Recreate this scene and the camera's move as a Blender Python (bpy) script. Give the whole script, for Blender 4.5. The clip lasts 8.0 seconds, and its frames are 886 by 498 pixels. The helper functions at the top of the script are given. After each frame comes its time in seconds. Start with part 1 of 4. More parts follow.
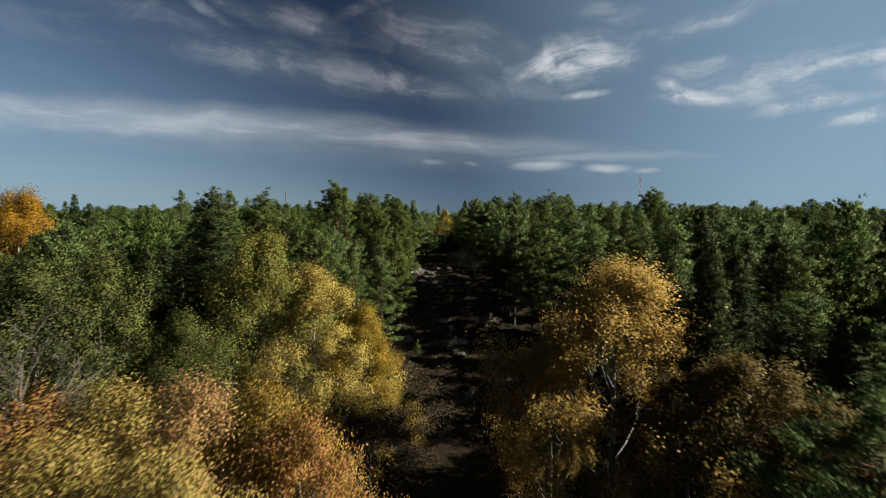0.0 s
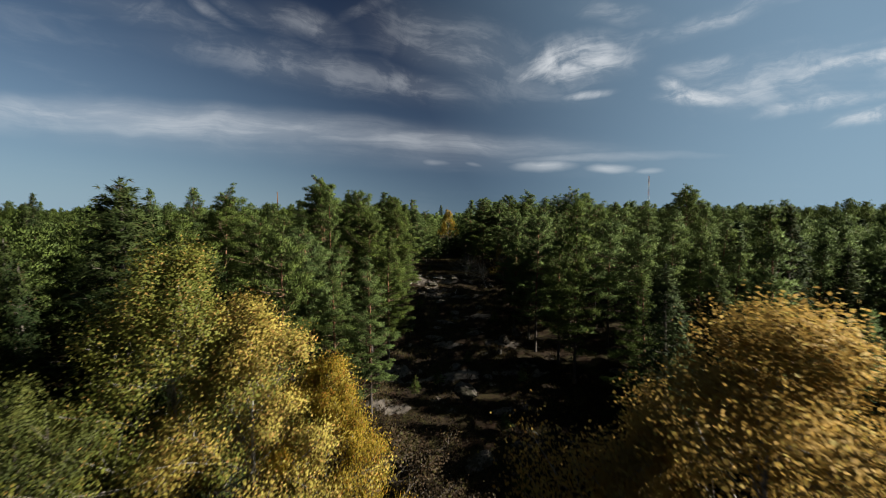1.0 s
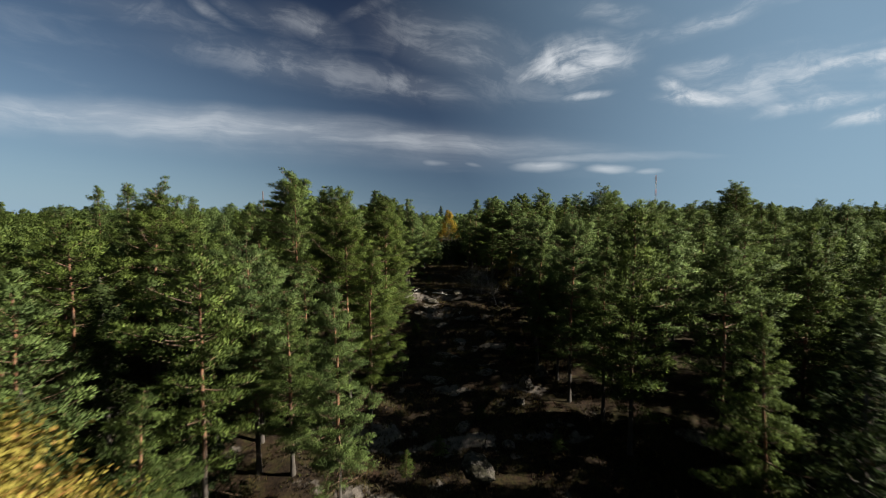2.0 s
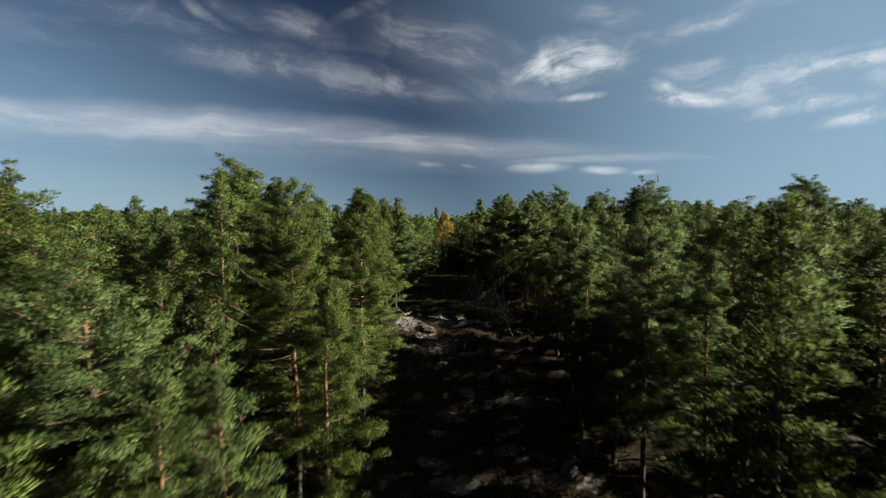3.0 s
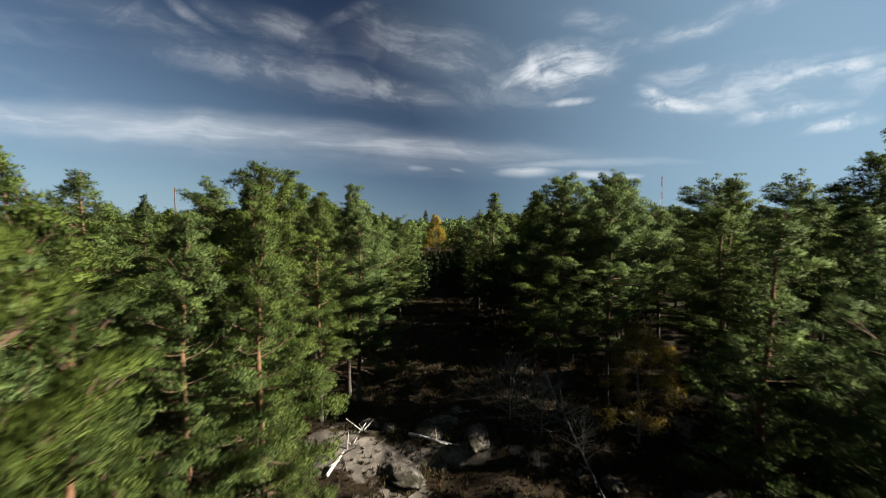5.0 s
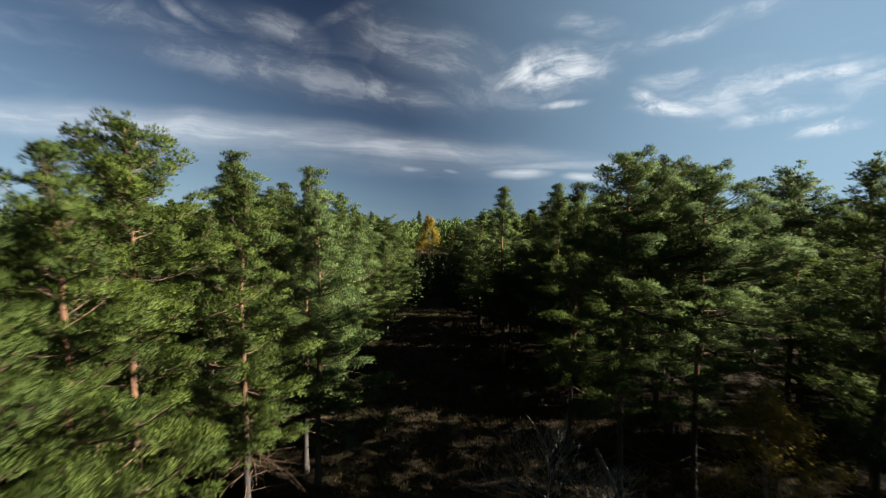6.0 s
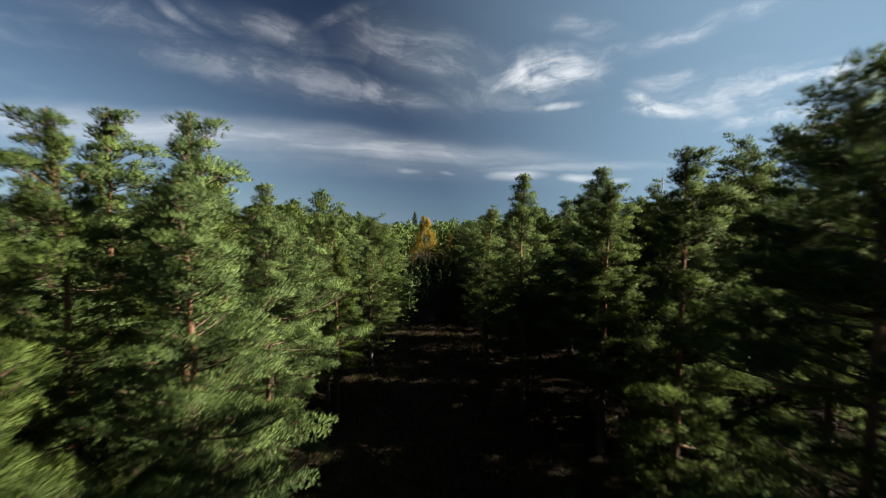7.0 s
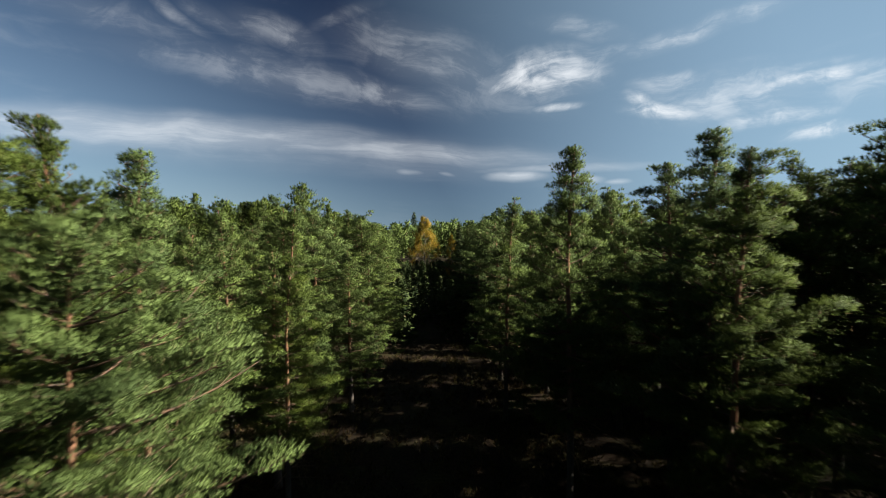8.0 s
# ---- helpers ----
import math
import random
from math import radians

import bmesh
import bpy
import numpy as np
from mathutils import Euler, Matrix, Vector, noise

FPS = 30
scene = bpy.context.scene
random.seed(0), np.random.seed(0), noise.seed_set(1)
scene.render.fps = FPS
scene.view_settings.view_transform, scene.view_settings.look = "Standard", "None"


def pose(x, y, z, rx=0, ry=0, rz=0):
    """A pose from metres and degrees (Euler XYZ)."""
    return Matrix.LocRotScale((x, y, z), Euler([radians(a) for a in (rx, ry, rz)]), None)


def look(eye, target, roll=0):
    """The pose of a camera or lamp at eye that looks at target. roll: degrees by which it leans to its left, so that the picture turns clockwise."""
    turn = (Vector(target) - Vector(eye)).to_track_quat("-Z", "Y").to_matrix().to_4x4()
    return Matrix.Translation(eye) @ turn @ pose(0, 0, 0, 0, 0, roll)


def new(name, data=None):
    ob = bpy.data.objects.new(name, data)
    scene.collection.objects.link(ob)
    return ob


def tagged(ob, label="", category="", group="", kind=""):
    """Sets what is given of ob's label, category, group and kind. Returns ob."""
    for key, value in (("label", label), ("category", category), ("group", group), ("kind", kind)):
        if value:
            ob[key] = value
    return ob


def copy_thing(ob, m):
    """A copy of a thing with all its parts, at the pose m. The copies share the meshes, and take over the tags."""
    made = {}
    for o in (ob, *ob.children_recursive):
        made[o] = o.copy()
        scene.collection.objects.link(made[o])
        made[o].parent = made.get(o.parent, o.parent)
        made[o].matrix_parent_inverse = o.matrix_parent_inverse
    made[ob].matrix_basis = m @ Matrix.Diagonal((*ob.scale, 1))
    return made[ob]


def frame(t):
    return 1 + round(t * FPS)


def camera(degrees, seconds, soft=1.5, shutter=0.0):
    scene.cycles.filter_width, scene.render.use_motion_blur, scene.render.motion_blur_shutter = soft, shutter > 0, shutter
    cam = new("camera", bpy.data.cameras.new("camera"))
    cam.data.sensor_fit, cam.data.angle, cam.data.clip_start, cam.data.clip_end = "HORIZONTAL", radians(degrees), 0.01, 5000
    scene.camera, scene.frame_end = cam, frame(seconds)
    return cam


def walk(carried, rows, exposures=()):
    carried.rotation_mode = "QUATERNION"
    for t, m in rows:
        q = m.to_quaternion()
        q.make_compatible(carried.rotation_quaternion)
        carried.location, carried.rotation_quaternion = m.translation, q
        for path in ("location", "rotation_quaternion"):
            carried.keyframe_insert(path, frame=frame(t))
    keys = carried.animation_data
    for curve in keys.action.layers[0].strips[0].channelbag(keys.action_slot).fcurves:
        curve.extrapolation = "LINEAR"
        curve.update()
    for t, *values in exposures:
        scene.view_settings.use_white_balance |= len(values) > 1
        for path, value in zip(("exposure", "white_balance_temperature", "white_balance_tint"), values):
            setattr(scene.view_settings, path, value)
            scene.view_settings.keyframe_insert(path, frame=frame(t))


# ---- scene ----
cam = camera(86.6, 8.0, soft=0.8, shutter=0.33)
METRES, EYE, TILT, LEAN, TURN = 100.0, 17.0, -3.5, 0.0, 0.0
ROWS = [
    (0.0, 0.0, 0.0, 0.0, 0.0, 0.0, 0.0),
    (0.5, -0.0014, 0.0599, 0.0046, 0.13, 0.04, -0.03),
    (1.0, -0.0027, 0.1245, 0.0103, 0.29, 0.08, 0.02),
    (1.5, -0.004, 0.1926, 0.0168, 0.39, 0.1, -0.01),
    (3.0, -0.0104, 0.409, 0.0358, -0.35, 0.29, 0.27),
    (3.5, -0.0123, 0.4832, 0.0418, -0.64, 0.44, 0.28),
    (4.0, -0.0124, 0.5579, 0.0472, -0.91, 0.59, 0.36),
    (4.5, -0.0124, 0.6319, 0.0524, -1.22, 0.69, 0.39),
    (6.0, -0.0125, 0.7906, 0.0631, -2.42, 0.9, 0.09),
    (6.5, -0.0113, 0.8418, 0.066, -2.7, 1.02, 0.14),
    (7.0, -0.0095, 0.8941, 0.0695, -2.86, 1.12, 0.29),
    (7.5, -0.0083, 0.9474, 0.0731, -2.92, 1.15, 0.34),
    (8.0, -0.0071, 0.9968, 0.076, -2.91, 1.22, 0.28),
]
walk(cam, [(t, pose(0, 0, EYE, TILT, LEAN, TURN) @ pose(METRES * x, METRES * y, METRES * z, 90 + pitch, roll, yaw)) for t, x, y, z, yaw, pitch, roll in ROWS],
     exposures=[(0.0, 1.76), (1.5, 1.82), (3.0, 2.02), (4.5, 2.12), (6.0, 2.24), (8.0, 2.2)])


# ---- sun, sky ----
SUN_AZ, SUN_EL = 98.0, 29.0          # degrees to the right of the flight's heading, and above the horizon
sun_dir = Vector((math.sin(radians(SUN_AZ)) * math.cos(radians(SUN_EL)), math.cos(radians(SUN_AZ)) * math.cos(radians(SUN_EL)), math.sin(radians(SUN_EL))))
sun = new("sun", bpy.data.lights.new("sun", "SUN"))
sun.data.energy, sun.data.angle, sun.data.color = 5.0, radians(0.53), (1.0, 0.93, 0.82)
sun.matrix_world = look(sun_dir * 200, (0, 0, 0))

# cirrus: across, up (as tangents ahead), half length, half width, slant, density; sorted by how their fibres lie
CLOUD_BAND = [
    (-0.582, 0.208, 0.647, 0.042, -3.8, 0.62),
    (-0.799, 0.220, 0.451, 0.032, -3.0, 0.35),
    (-0.101, 0.171, 0.496, 0.028, -3.8, 0.50),
    (-0.318, 0.174, 0.782, 0.049, -3.8, 0.22),
    (0.320, 0.132, 0.226, 0.011, 1.0, 0.45),
    (0.206, 0.116, 0.069, 0.013, -1.0, 0.85),
    (0.344, 0.109, 0.054, 0.010, 0.0, 0.80),
    (0.428, 0.105, 0.030, 0.006, 2.0, 0.55),
    (-0.017, 0.123, 0.033, 0.008, -5.0, 0.30),
    (0.055, 0.120, 0.024, 0.006, -5.0, 0.30),
    (-1.244, 0.240, 0.481, 0.045, -4.0, 0.50),
]
CLOUD_VEILS = [
    (-0.270, 0.318, 0.361, 0.045, -10.0, 0.50),
    (-0.083, 0.285, 0.143, 0.028, -11.0, 0.60),
    (0.019, 0.360, 0.226, 0.068, -16.0, 0.50),
    (-0.294, 0.409, 0.113, 0.032, -18.0, 0.50),
    (-0.402, 0.427, 0.090, 0.023, -30.0, 0.35),
    (-0.643, 0.441, 0.211, 0.036, -16.0, 0.30),
    (-0.492, 0.441, 0.090, 0.015, -35.0, 0.45),
    (-0.161, 0.441, 0.098, 0.019, 18.0, 0.30),
    (0.176, 0.273, 0.165, 0.032, -8.0, 0.30),
    (-0.498, 0.360, 0.060, 0.019, -20.0, 0.40),
    (0.103, 0.294, 0.135, 0.049, -12.0, 0.35),
    (-0.029, 0.402, 0.165, 0.049, -12.0, 0.30),
]
CLOUD_TAILS = [
    (0.272, 0.330, 0.132, 0.055, 8.0, 1.00),
    (0.182, 0.306, 0.060, 0.036, 20.0, 0.60),
    (0.308, 0.262, 0.057, 0.010, 8.0, 0.90),
    (0.362, 0.372, 0.098, 0.019, 14.0, 0.45),
    (0.539, 0.256, 0.090, 0.021, -3.0, 1.00),
    (0.477, 0.280, 0.039, 0.018, -15.0, 0.70),
    (0.549, 0.318, 0.090, 0.026, 6.0, 0.50),
    (0.681, 0.294, 0.181, 0.065, 12.0, 0.55),
    (0.850, 0.328, 0.211, 0.021, 13.0, 0.90),
    (0.886, 0.220, 0.098, 0.019, 12.0, 0.90),
    (0.777, 0.244, 0.150, 0.019, 8.0, 0.70),
    (0.561, 0.417, 0.173, 0.023, 18.0, 0.45),
    (0.344, 0.429, 0.105, 0.026, -6.0, 0.35),
    (0.681, 0.460, 0.143, 0.021, 16.0, 0.45),
    (0.862, 0.360, 0.105, 0.013, 12.0, 0.35),
    (1.126, 0.354, 0.271, 0.049, 12.0, 0.60),
]


class Nodes:
    """Short ways to add shader nodes to one tree."""

    def __init__(self, tree):
        self.tree = tree
        tree.nodes.clear()

    def add(self, kind, values=()):
        n = self.tree.nodes.new(kind)
        for k, value in dict(values).items():
            if isinstance(value, bpy.types.NodeSocket):
                self.tree.links.new(value, n.inputs[k])
            else:
                n.inputs[k].default_value = value
        return n

    def math(self, op, a, b=0.0, c=0.0):
        n = self.add("ShaderNodeMath", {0: a, 1: b, 2: c})
        n.operation = op
        return n.outputs[0]

    def vector(self, op, a, b=(0, 0, 0), c=(0, 0, 0)):
        n = self.add("ShaderNodeVectorMath", {0: a, 1: b, 2: c} if op == "MULTIPLY_ADD" else {0: a, 1: b})
        n.operation = op
        return n.outputs["Value"] if op in ("LENGTH", "DOT_PRODUCT") else n.outputs[0]

    def noise(self, at, scale, detail=4.0, rough=0.55, bend=0.0, flat=False, colour=False):
        n = self.tree.nodes.new("ShaderNodeTexNoise")
        n.noise_dimensions = "2D" if flat else "3D"
        self.tree.links.new(at, n.inputs["Vector"])
        n.inputs["Scale"].default_value, n.inputs["Detail"].default_value = scale, detail
        n.inputs["Roughness"].default_value, n.inputs["Distortion"].default_value = rough, bend
        return n.outputs["Color"] if colour else n.outputs[0]

    def mapping(self, at, kind, loc=(0, 0, 0), turn=(0, 0, 0), size=(1, 1, 1)):
        n = self.add("ShaderNodeMapping", {0: at})
        n.vector_type = kind
        n.inputs["Location"].default_value, n.inputs["Rotation"].default_value, n.inputs["Scale"].default_value = loc, turn, size
        return n.outputs[0]

    def ramp(self, value, a, b, low=0.0, high=1.0, way="SMOOTHSTEP"):
        n = self.add("ShaderNodeMapRange", {0: value, 1: a, 2: b, 3: low, 4: high})
        n.interpolation_type = way
        return n.outputs[0]

    def mix(self, share, a, b, way="MIX"):
        n = self.tree.nodes.new("ShaderNodeMix")
        n.data_type, n.blend_type = "RGBA", way
        for k, value in ((0, share), (6, a), (7, b)):
            if isinstance(value, bpy.types.NodeSocket):
                self.tree.links.new(value, n.inputs[k])
            else:
                n.inputs[k].default_value = value if k == 0 else (*value[:3], 1.0)
        return n.outputs[2]

    def link(self, a, b):
        self.tree.links.new(a, b)


def build_world():
    world = bpy.data.worlds.new("sky")
    scene.world = world
    world.use_nodes = True
    n = Nodes(world.node_tree)
    sky = n.tree.nodes.new("ShaderNodeTexSky")
    sky.sky_type, sky.sun_disc = "NISHITA", False
    sky.sun_elevation, sky.sun_rotation = radians(SUN_EL), radians(SUN_AZ)
    sky.altitude, sky.air_density, sky.dust_density, sky.ozone_density = 60.0, 1.0, SKY_DUST, 3.0
    deep = n.add("ShaderNodeGamma", {0: sky.outputs[0], 1: SKY_GAMMA}).outputs[0]
    place = n.tree.nodes.new("ShaderNodeTexCoord").outputs["Generated"]
    # the clear sky is deepest at right angles to the sun
    toward = n.vector("DOT_PRODUCT", place, tuple(sun_dir))
    deepest = n.math("SUBTRACT", 1.0, n.math("MULTIPLY", toward, toward))
    deepest = n.math("POWER", deepest, 3.3)
    deep = n.mix(1.0, deep, n.mix(deepest, (1.0, 1.0, 1.0), SKY_DEEP), "MULTIPLY")
    # pale haze low down, brighter toward the sun's side
    low = n.math("POWER", 2.718, n.math("MULTIPLY", n.math("ABSOLUTE", n.add("ShaderNodeSeparateXYZ", {0: place}).outputs[2]), -5.0))
    sunny = n.ramp(toward, -0.04, 0.58, 0.0, 1.0, "LINEAR")
    deep = n.mix(n.math("MULTIPLY", low, n.math("MULTIPLY_ADD", deepest, -0.6, 1.0)), deep, HAZE)
    deep = n.mix(n.math("MULTIPLY", sunny, n.math("MULTIPLY_ADD", low, 0.42, 0.5)), deep, HAZE)
    xyz = n.add("ShaderNodeSeparateXYZ", {0: place})
    # darker blue toward the zenith
    deep = n.vector("MULTIPLY", deep, n.add("ShaderNodeCombineXYZ", dict.fromkeys((0, 1, 2), n.ramp(xyz.outputs[2], 0.38, 0.85, 1.0, 0.35))).outputs[0])
    ahead = n.math("MAXIMUM", xyz.outputs[1], 0.04)
    u, v = n.math("DIVIDE", xyz.outputs[0], ahead), n.math("DIVIDE", xyz.outputs[2], ahead)
    flat = n.add("ShaderNodeCombineXYZ", {0: u, 1: v, 2: 0.0}).outputs[0]
    wob = n.vector("SUBTRACT", n.noise(flat, 6.0, 3.0, 0.5, flat=True, colour=True), (0.5, 0.5, 0.5))
    flat = n.vector("MULTIPLY_ADD", wob, (0.06, 0.02, 0.0), flat)
    total = None
    for k, (group, lie, along_size, across_size) in enumerate(((CLOUD_BAND, -4.0, 1.6, 22.0), (CLOUD_VEILS, -14.0, 3.6, 17.0), (CLOUD_TAILS, 14.0, 3.4, 19.0))):
        mask = None
        for cx, cy, a, b, slant, dense in group:
            away = n.vector("LENGTH", n.mapping(flat, "TEXTURE", (cx, cy, 0), (0, 0, radians(slant)), (a, b, 1)))
            one = n.ramp(away, 1.35, 0.1, 0.0, dense)
            mask = one if mask is None else n.math("MAXIMUM", mask, one)
        bent = n.vector("MULTIPLY_ADD", n.vector("SUBTRACT", n.noise(flat, 4.5, 4.0, 0.55, flat=True, colour=True), (0.5, 0.5, 0.5)), ((0.07, 0.02, 0.0), (0.1, 0.04, 0.0), (0.1, 0.045, 0.0))[k], flat)
        lain = n.mapping(bent, "TEXTURE", (k * 3.7, k * 1.9, 0), (0, 0, radians(lie)), (1, 1, 1))
        fibre = n.noise(n.vector("MULTIPLY", lain, (along_size, across_size, 1.0)), 1.8, 11.0, 0.64, 0.4, flat=True)
        lumps = n.noise(n.vector("MULTIPLY", lain, (along_size * 1.6, across_size * 0.45, 1.0)), 1.8, 9.0, 0.6, 0.3, flat=True)
        rag = n.math("MULTIPLY_ADD", n.math("SUBTRACT", fibre, 0.5), 1.6, n.math("MULTIPLY", n.math("SUBTRACT", lumps, 0.5), 2.2))
        weave = n.ramp(n.math("MULTIPLY_ADD", mask, 0.3, rag), (-0.25, -0.2, -0.3)[k], (0.75, 0.75, 0.85)[k], (0.5, 0.25, 0.12)[k], 1.0)
        body = n.math("MULTIPLY", n.math("MULTIPLY", mask, weave), (0.74, 0.44, 0.82)[k])
        total = body if total is None else n.math("MAXIMUM", total, body)
    # a thin veil that goes on all round
    veil_at = n.mapping(place, "POINT", turn=(0, 0, radians(12)), size=(1.6, 1.6, 9.0))
    veil = n.ramp(n.noise(veil_at, 1.6, 8.0, 0.6, 0.8), 0.55, 0.9, 0.0, 0.12)
    total = n.math("MINIMUM", n.math("ADD", total, veil), 0.95)
    colour = n.mix(total, deep, CLOUD_WHITE)
    back = n.add("ShaderNodeBackground", {0: colour, 1: SKY_STRENGTH})
    n.link(back.outputs[0], n.tree.nodes.new("ShaderNodeOutputWorld").inputs[0])


SKY_GAMMA, SKY_STRENGTH, SKY_DUST, CLOUD_WHITE = 1.1, 0.0138, 0.3, (16.5, 17.0, 17.5)
SKY_DEEP = (0.042, 0.088, 0.215)
HAZE = (5.6, 8.6, 11.2)
build_world()

# ---- materials ----


def material(name):
    m = bpy.data.materials.new(name)
    m.use_nodes = True
    n = Nodes(m.node_tree)
    shader = n.tree.nodes.new("ShaderNodeBsdfPrincipled")
    out = n.tree.nodes.new("ShaderNodeOutputMaterial")
    n.link(shader.outputs[0], out.inputs[0])
    return m, n, shader, out


def set_bump(n, shader, height, strength, distance):
    b = n.add("ShaderNodeBump", {"Height": height, "Strength": strength, "Distance": distance})
    n.link(b.outputs[0], shader.inputs["Normal"])


def foliage(name, dark, light, odd, odd_share=0.12, passing=0.3, rough=0.6, gloss=0.1, patch=0.5):
    """Leaves or needles: each its own shade, each branch and tree a little apart, light passing through."""
    m, n, shader, out = material(name)
    one = n.tree.nodes.new("ShaderNodeNewGeometry").outputs["Random Per Island"]
    whole = n.tree.nodes.new("ShaderNodeObjectInfo").outputs["Random"]
    at = n.tree.nodes.new("ShaderNodeTexCoord").outputs["Object"]
    lumps = n.ramp(n.noise(at, patch, 3.0), 0.35, 0.65)
    base = n.mix(n.math("MULTIPLY_ADD", one, 0.25, n.math("MULTIPLY", lumps, 0.75)), dark, light)
    base = n.mix(n.ramp(one, 1.0 - odd_share, 1.0 - odd_share + 0.02), base, odd)
    tone = n.add("ShaderNodeHueSaturation", {"Hue": n.math("MULTIPLY_ADD", whole, 0.018, 0.485), "Saturation": n.math("MULTIPLY_ADD", whole, -0.18, 1.06),
                                             "Value": n.math("MULTIPLY_ADD", whole, 0.4, 0.8), "Color": base}).outputs[0]
    n.link(tone, shader.inputs["Base Color"])
    shader.inputs["Roughness"].default_value, shader.inputs["Specular IOR Level"].default_value = rough, gloss
    back = n.add("ShaderNodeBsdfTranslucent", {0: tone})
    both = n.add("ShaderNodeMixShader", {0: passing, 1: shader.outputs[0], 2: back.outputs[0]})
    n.link(both.outputs[0], out.inputs[0])
    return m


def bark(name, low, high, split=None, scale=6.0):
    """Flaking bark; on a pine grey-brown below turning to orange above the split height."""
    m, n, shader, out = material(name)
    at = n.tree.nodes.new("ShaderNodeTexCoord").outputs["Object"]
    long_at = n.mapping(at, "POINT", size=(1.0, 1.0, 0.3))
    plates = n.noise(long_at, scale, 6.0, 0.65)
    fine = n.noise(at, scale * 6, 3.0)
    up = n.add("ShaderNodeSeparateXYZ", {0: at}).outputs[2]
    share = n.ramp(n.math("MULTIPLY_ADD", plates, 4.0, up), split, split + 4.0) if split is not None else n.ramp(plates, 0.3, 0.7)
    base = n.mix(share, low, high)
    base = n.mix(n.ramp(plates, 0.35, 0.55, 0.75, 0.0), base, (0.03, 0.025, 0.02))
    base = n.mix(n.ramp(fine, 0.5, 0.8, 0.0, 0.35), base, (0.25, 0.24, 0.22))
    n.link(base, shader.inputs["Base Color"])
    shader.inputs["Roughness"].default_value, shader.inputs["Specular IOR Level"].default_value = 0.9, 0.12
    set_bump(n, shader, plates, 0.8, 0.03)
    return m


def ground_material():
    """Thin forest floor: heather, dry grass, moss and needle litter, with bare gneiss on steep or worn places."""
    m, n, shader, out = material("forest_floor")
    at = n.tree.nodes.new("ShaderNodeTexCoord").outputs["Object"]
    slope = n.add("ShaderNodeSeparateXYZ", {0: n.tree.nodes.new("ShaderNodeNewGeometry").outputs["Normal"]}).outputs[2]
    big, mid, fine = n.noise(at, 0.11, 5.0, 0.6), n.noise(at, 0.7, 6.0, 0.65), n.noise(at, 6.0, 5.0, 0.7)
    # soft ground is coloured near black: the wood's deep shade is put into these tones
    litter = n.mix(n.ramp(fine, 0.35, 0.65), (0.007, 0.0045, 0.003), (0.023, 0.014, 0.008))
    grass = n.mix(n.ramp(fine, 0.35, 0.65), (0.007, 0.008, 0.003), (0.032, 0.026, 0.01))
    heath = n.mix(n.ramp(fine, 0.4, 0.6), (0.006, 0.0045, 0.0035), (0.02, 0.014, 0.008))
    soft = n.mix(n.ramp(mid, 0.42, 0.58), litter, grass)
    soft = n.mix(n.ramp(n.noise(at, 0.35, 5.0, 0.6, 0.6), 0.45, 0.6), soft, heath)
    grain = n.noise(at, 14.0, 5.0, 0.7)
    stone = n.mix(n.ramp(n.noise(at, 1.6, 6.0, 0.7), 0.3, 0.7), (0.04, 0.035, 0.03), (0.13, 0.112, 0.094))
    stone = n.mix(n.ramp(grain, 0.5, 0.75, 0.0, 0.5), stone, (0.055, 0.055, 0.052))
    stone = n.mix(n.ramp(n.noise(at, 2.7, 4.0), 0.6, 0.7, 0.0, 0.5), stone, (0.09, 0.093, 0.068))
    bare = n.math("ADD", n.math("MULTIPLY", n.math("SUBTRACT", 1.0, slope), 3.2), n.math("MULTIPLY", n.math("SUBTRACT", big, 0.52), 2.0))
    bare = n.math("MULTIPLY_ADD", n.math("SUBTRACT", mid, 0.5), 1.6, bare)
    bare = n.ramp(bare, 0.34, 0.5)
    reach = n.add("ShaderNodeSeparateXYZ", {0: at})
    hill = n.math("MULTIPLY", n.ramp(reach.outputs[1], 38.0, 48.0), n.ramp(reach.outputs[1], 106.0, 98.0))
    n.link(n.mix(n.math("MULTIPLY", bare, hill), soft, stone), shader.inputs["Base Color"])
    shader.inputs["Roughness"].default_value, shader.inputs["Specular IOR Level"].default_value = 0.95, 0.06
    set_bump(n, shader, n.math("MULTIPLY_ADD", mid, 0.6, fine), 0.7, 0.08)
    return m


def stone_material():
    m, n, shader, out = material("gneiss")
    at = n.tree.nodes.new("ShaderNodeTexCoord").outputs["Object"]
    base = n.mix(n.ramp(n.noise(at, 2.0, 6.0, 0.7), 0.3, 0.7), (0.04, 0.035, 0.03), (0.125, 0.108, 0.09))
    base = n.mix(n.ramp(n.noise(at, 18.0, 4.0), 0.5, 0.7, 0.0, 0.5), base, (0.06, 0.06, 0.06))
    base = n.mix(n.ramp(n.noise(at, 4.0, 4.0), 0.58, 0.66, 0.0, 0.6), base, (0.085, 0.09, 0.062))
    base = n.mix(n.ramp(n.noise(at, 1.3, 7.0, 0.65, 0.4), 0.47, 0.56, 0.0, 0.85), base, (0.014, 0.014, 0.006))
    cracks = n.ramp(n.math("ABSOLUTE", n.math("SUBTRACT", n.noise(at, 1.7, 4.0, 0.5, 1.2), 0.5)), 0.0, 0.025)
    base = n.mix(cracks, (0.008, 0.007, 0.006), base)
    n.link(base, shader.inputs["Base Color"])
    shader.inputs["Roughness"].default_value, shader.inputs["Specular IOR Level"].default_value = 0.9, 0.12
    set_bump(n, shader, n.math("MULTIPLY_ADD", cracks, 0.5, n.noise(at, 5.0, 7.0, 0.7)), 0.9, 0.09)
    return m


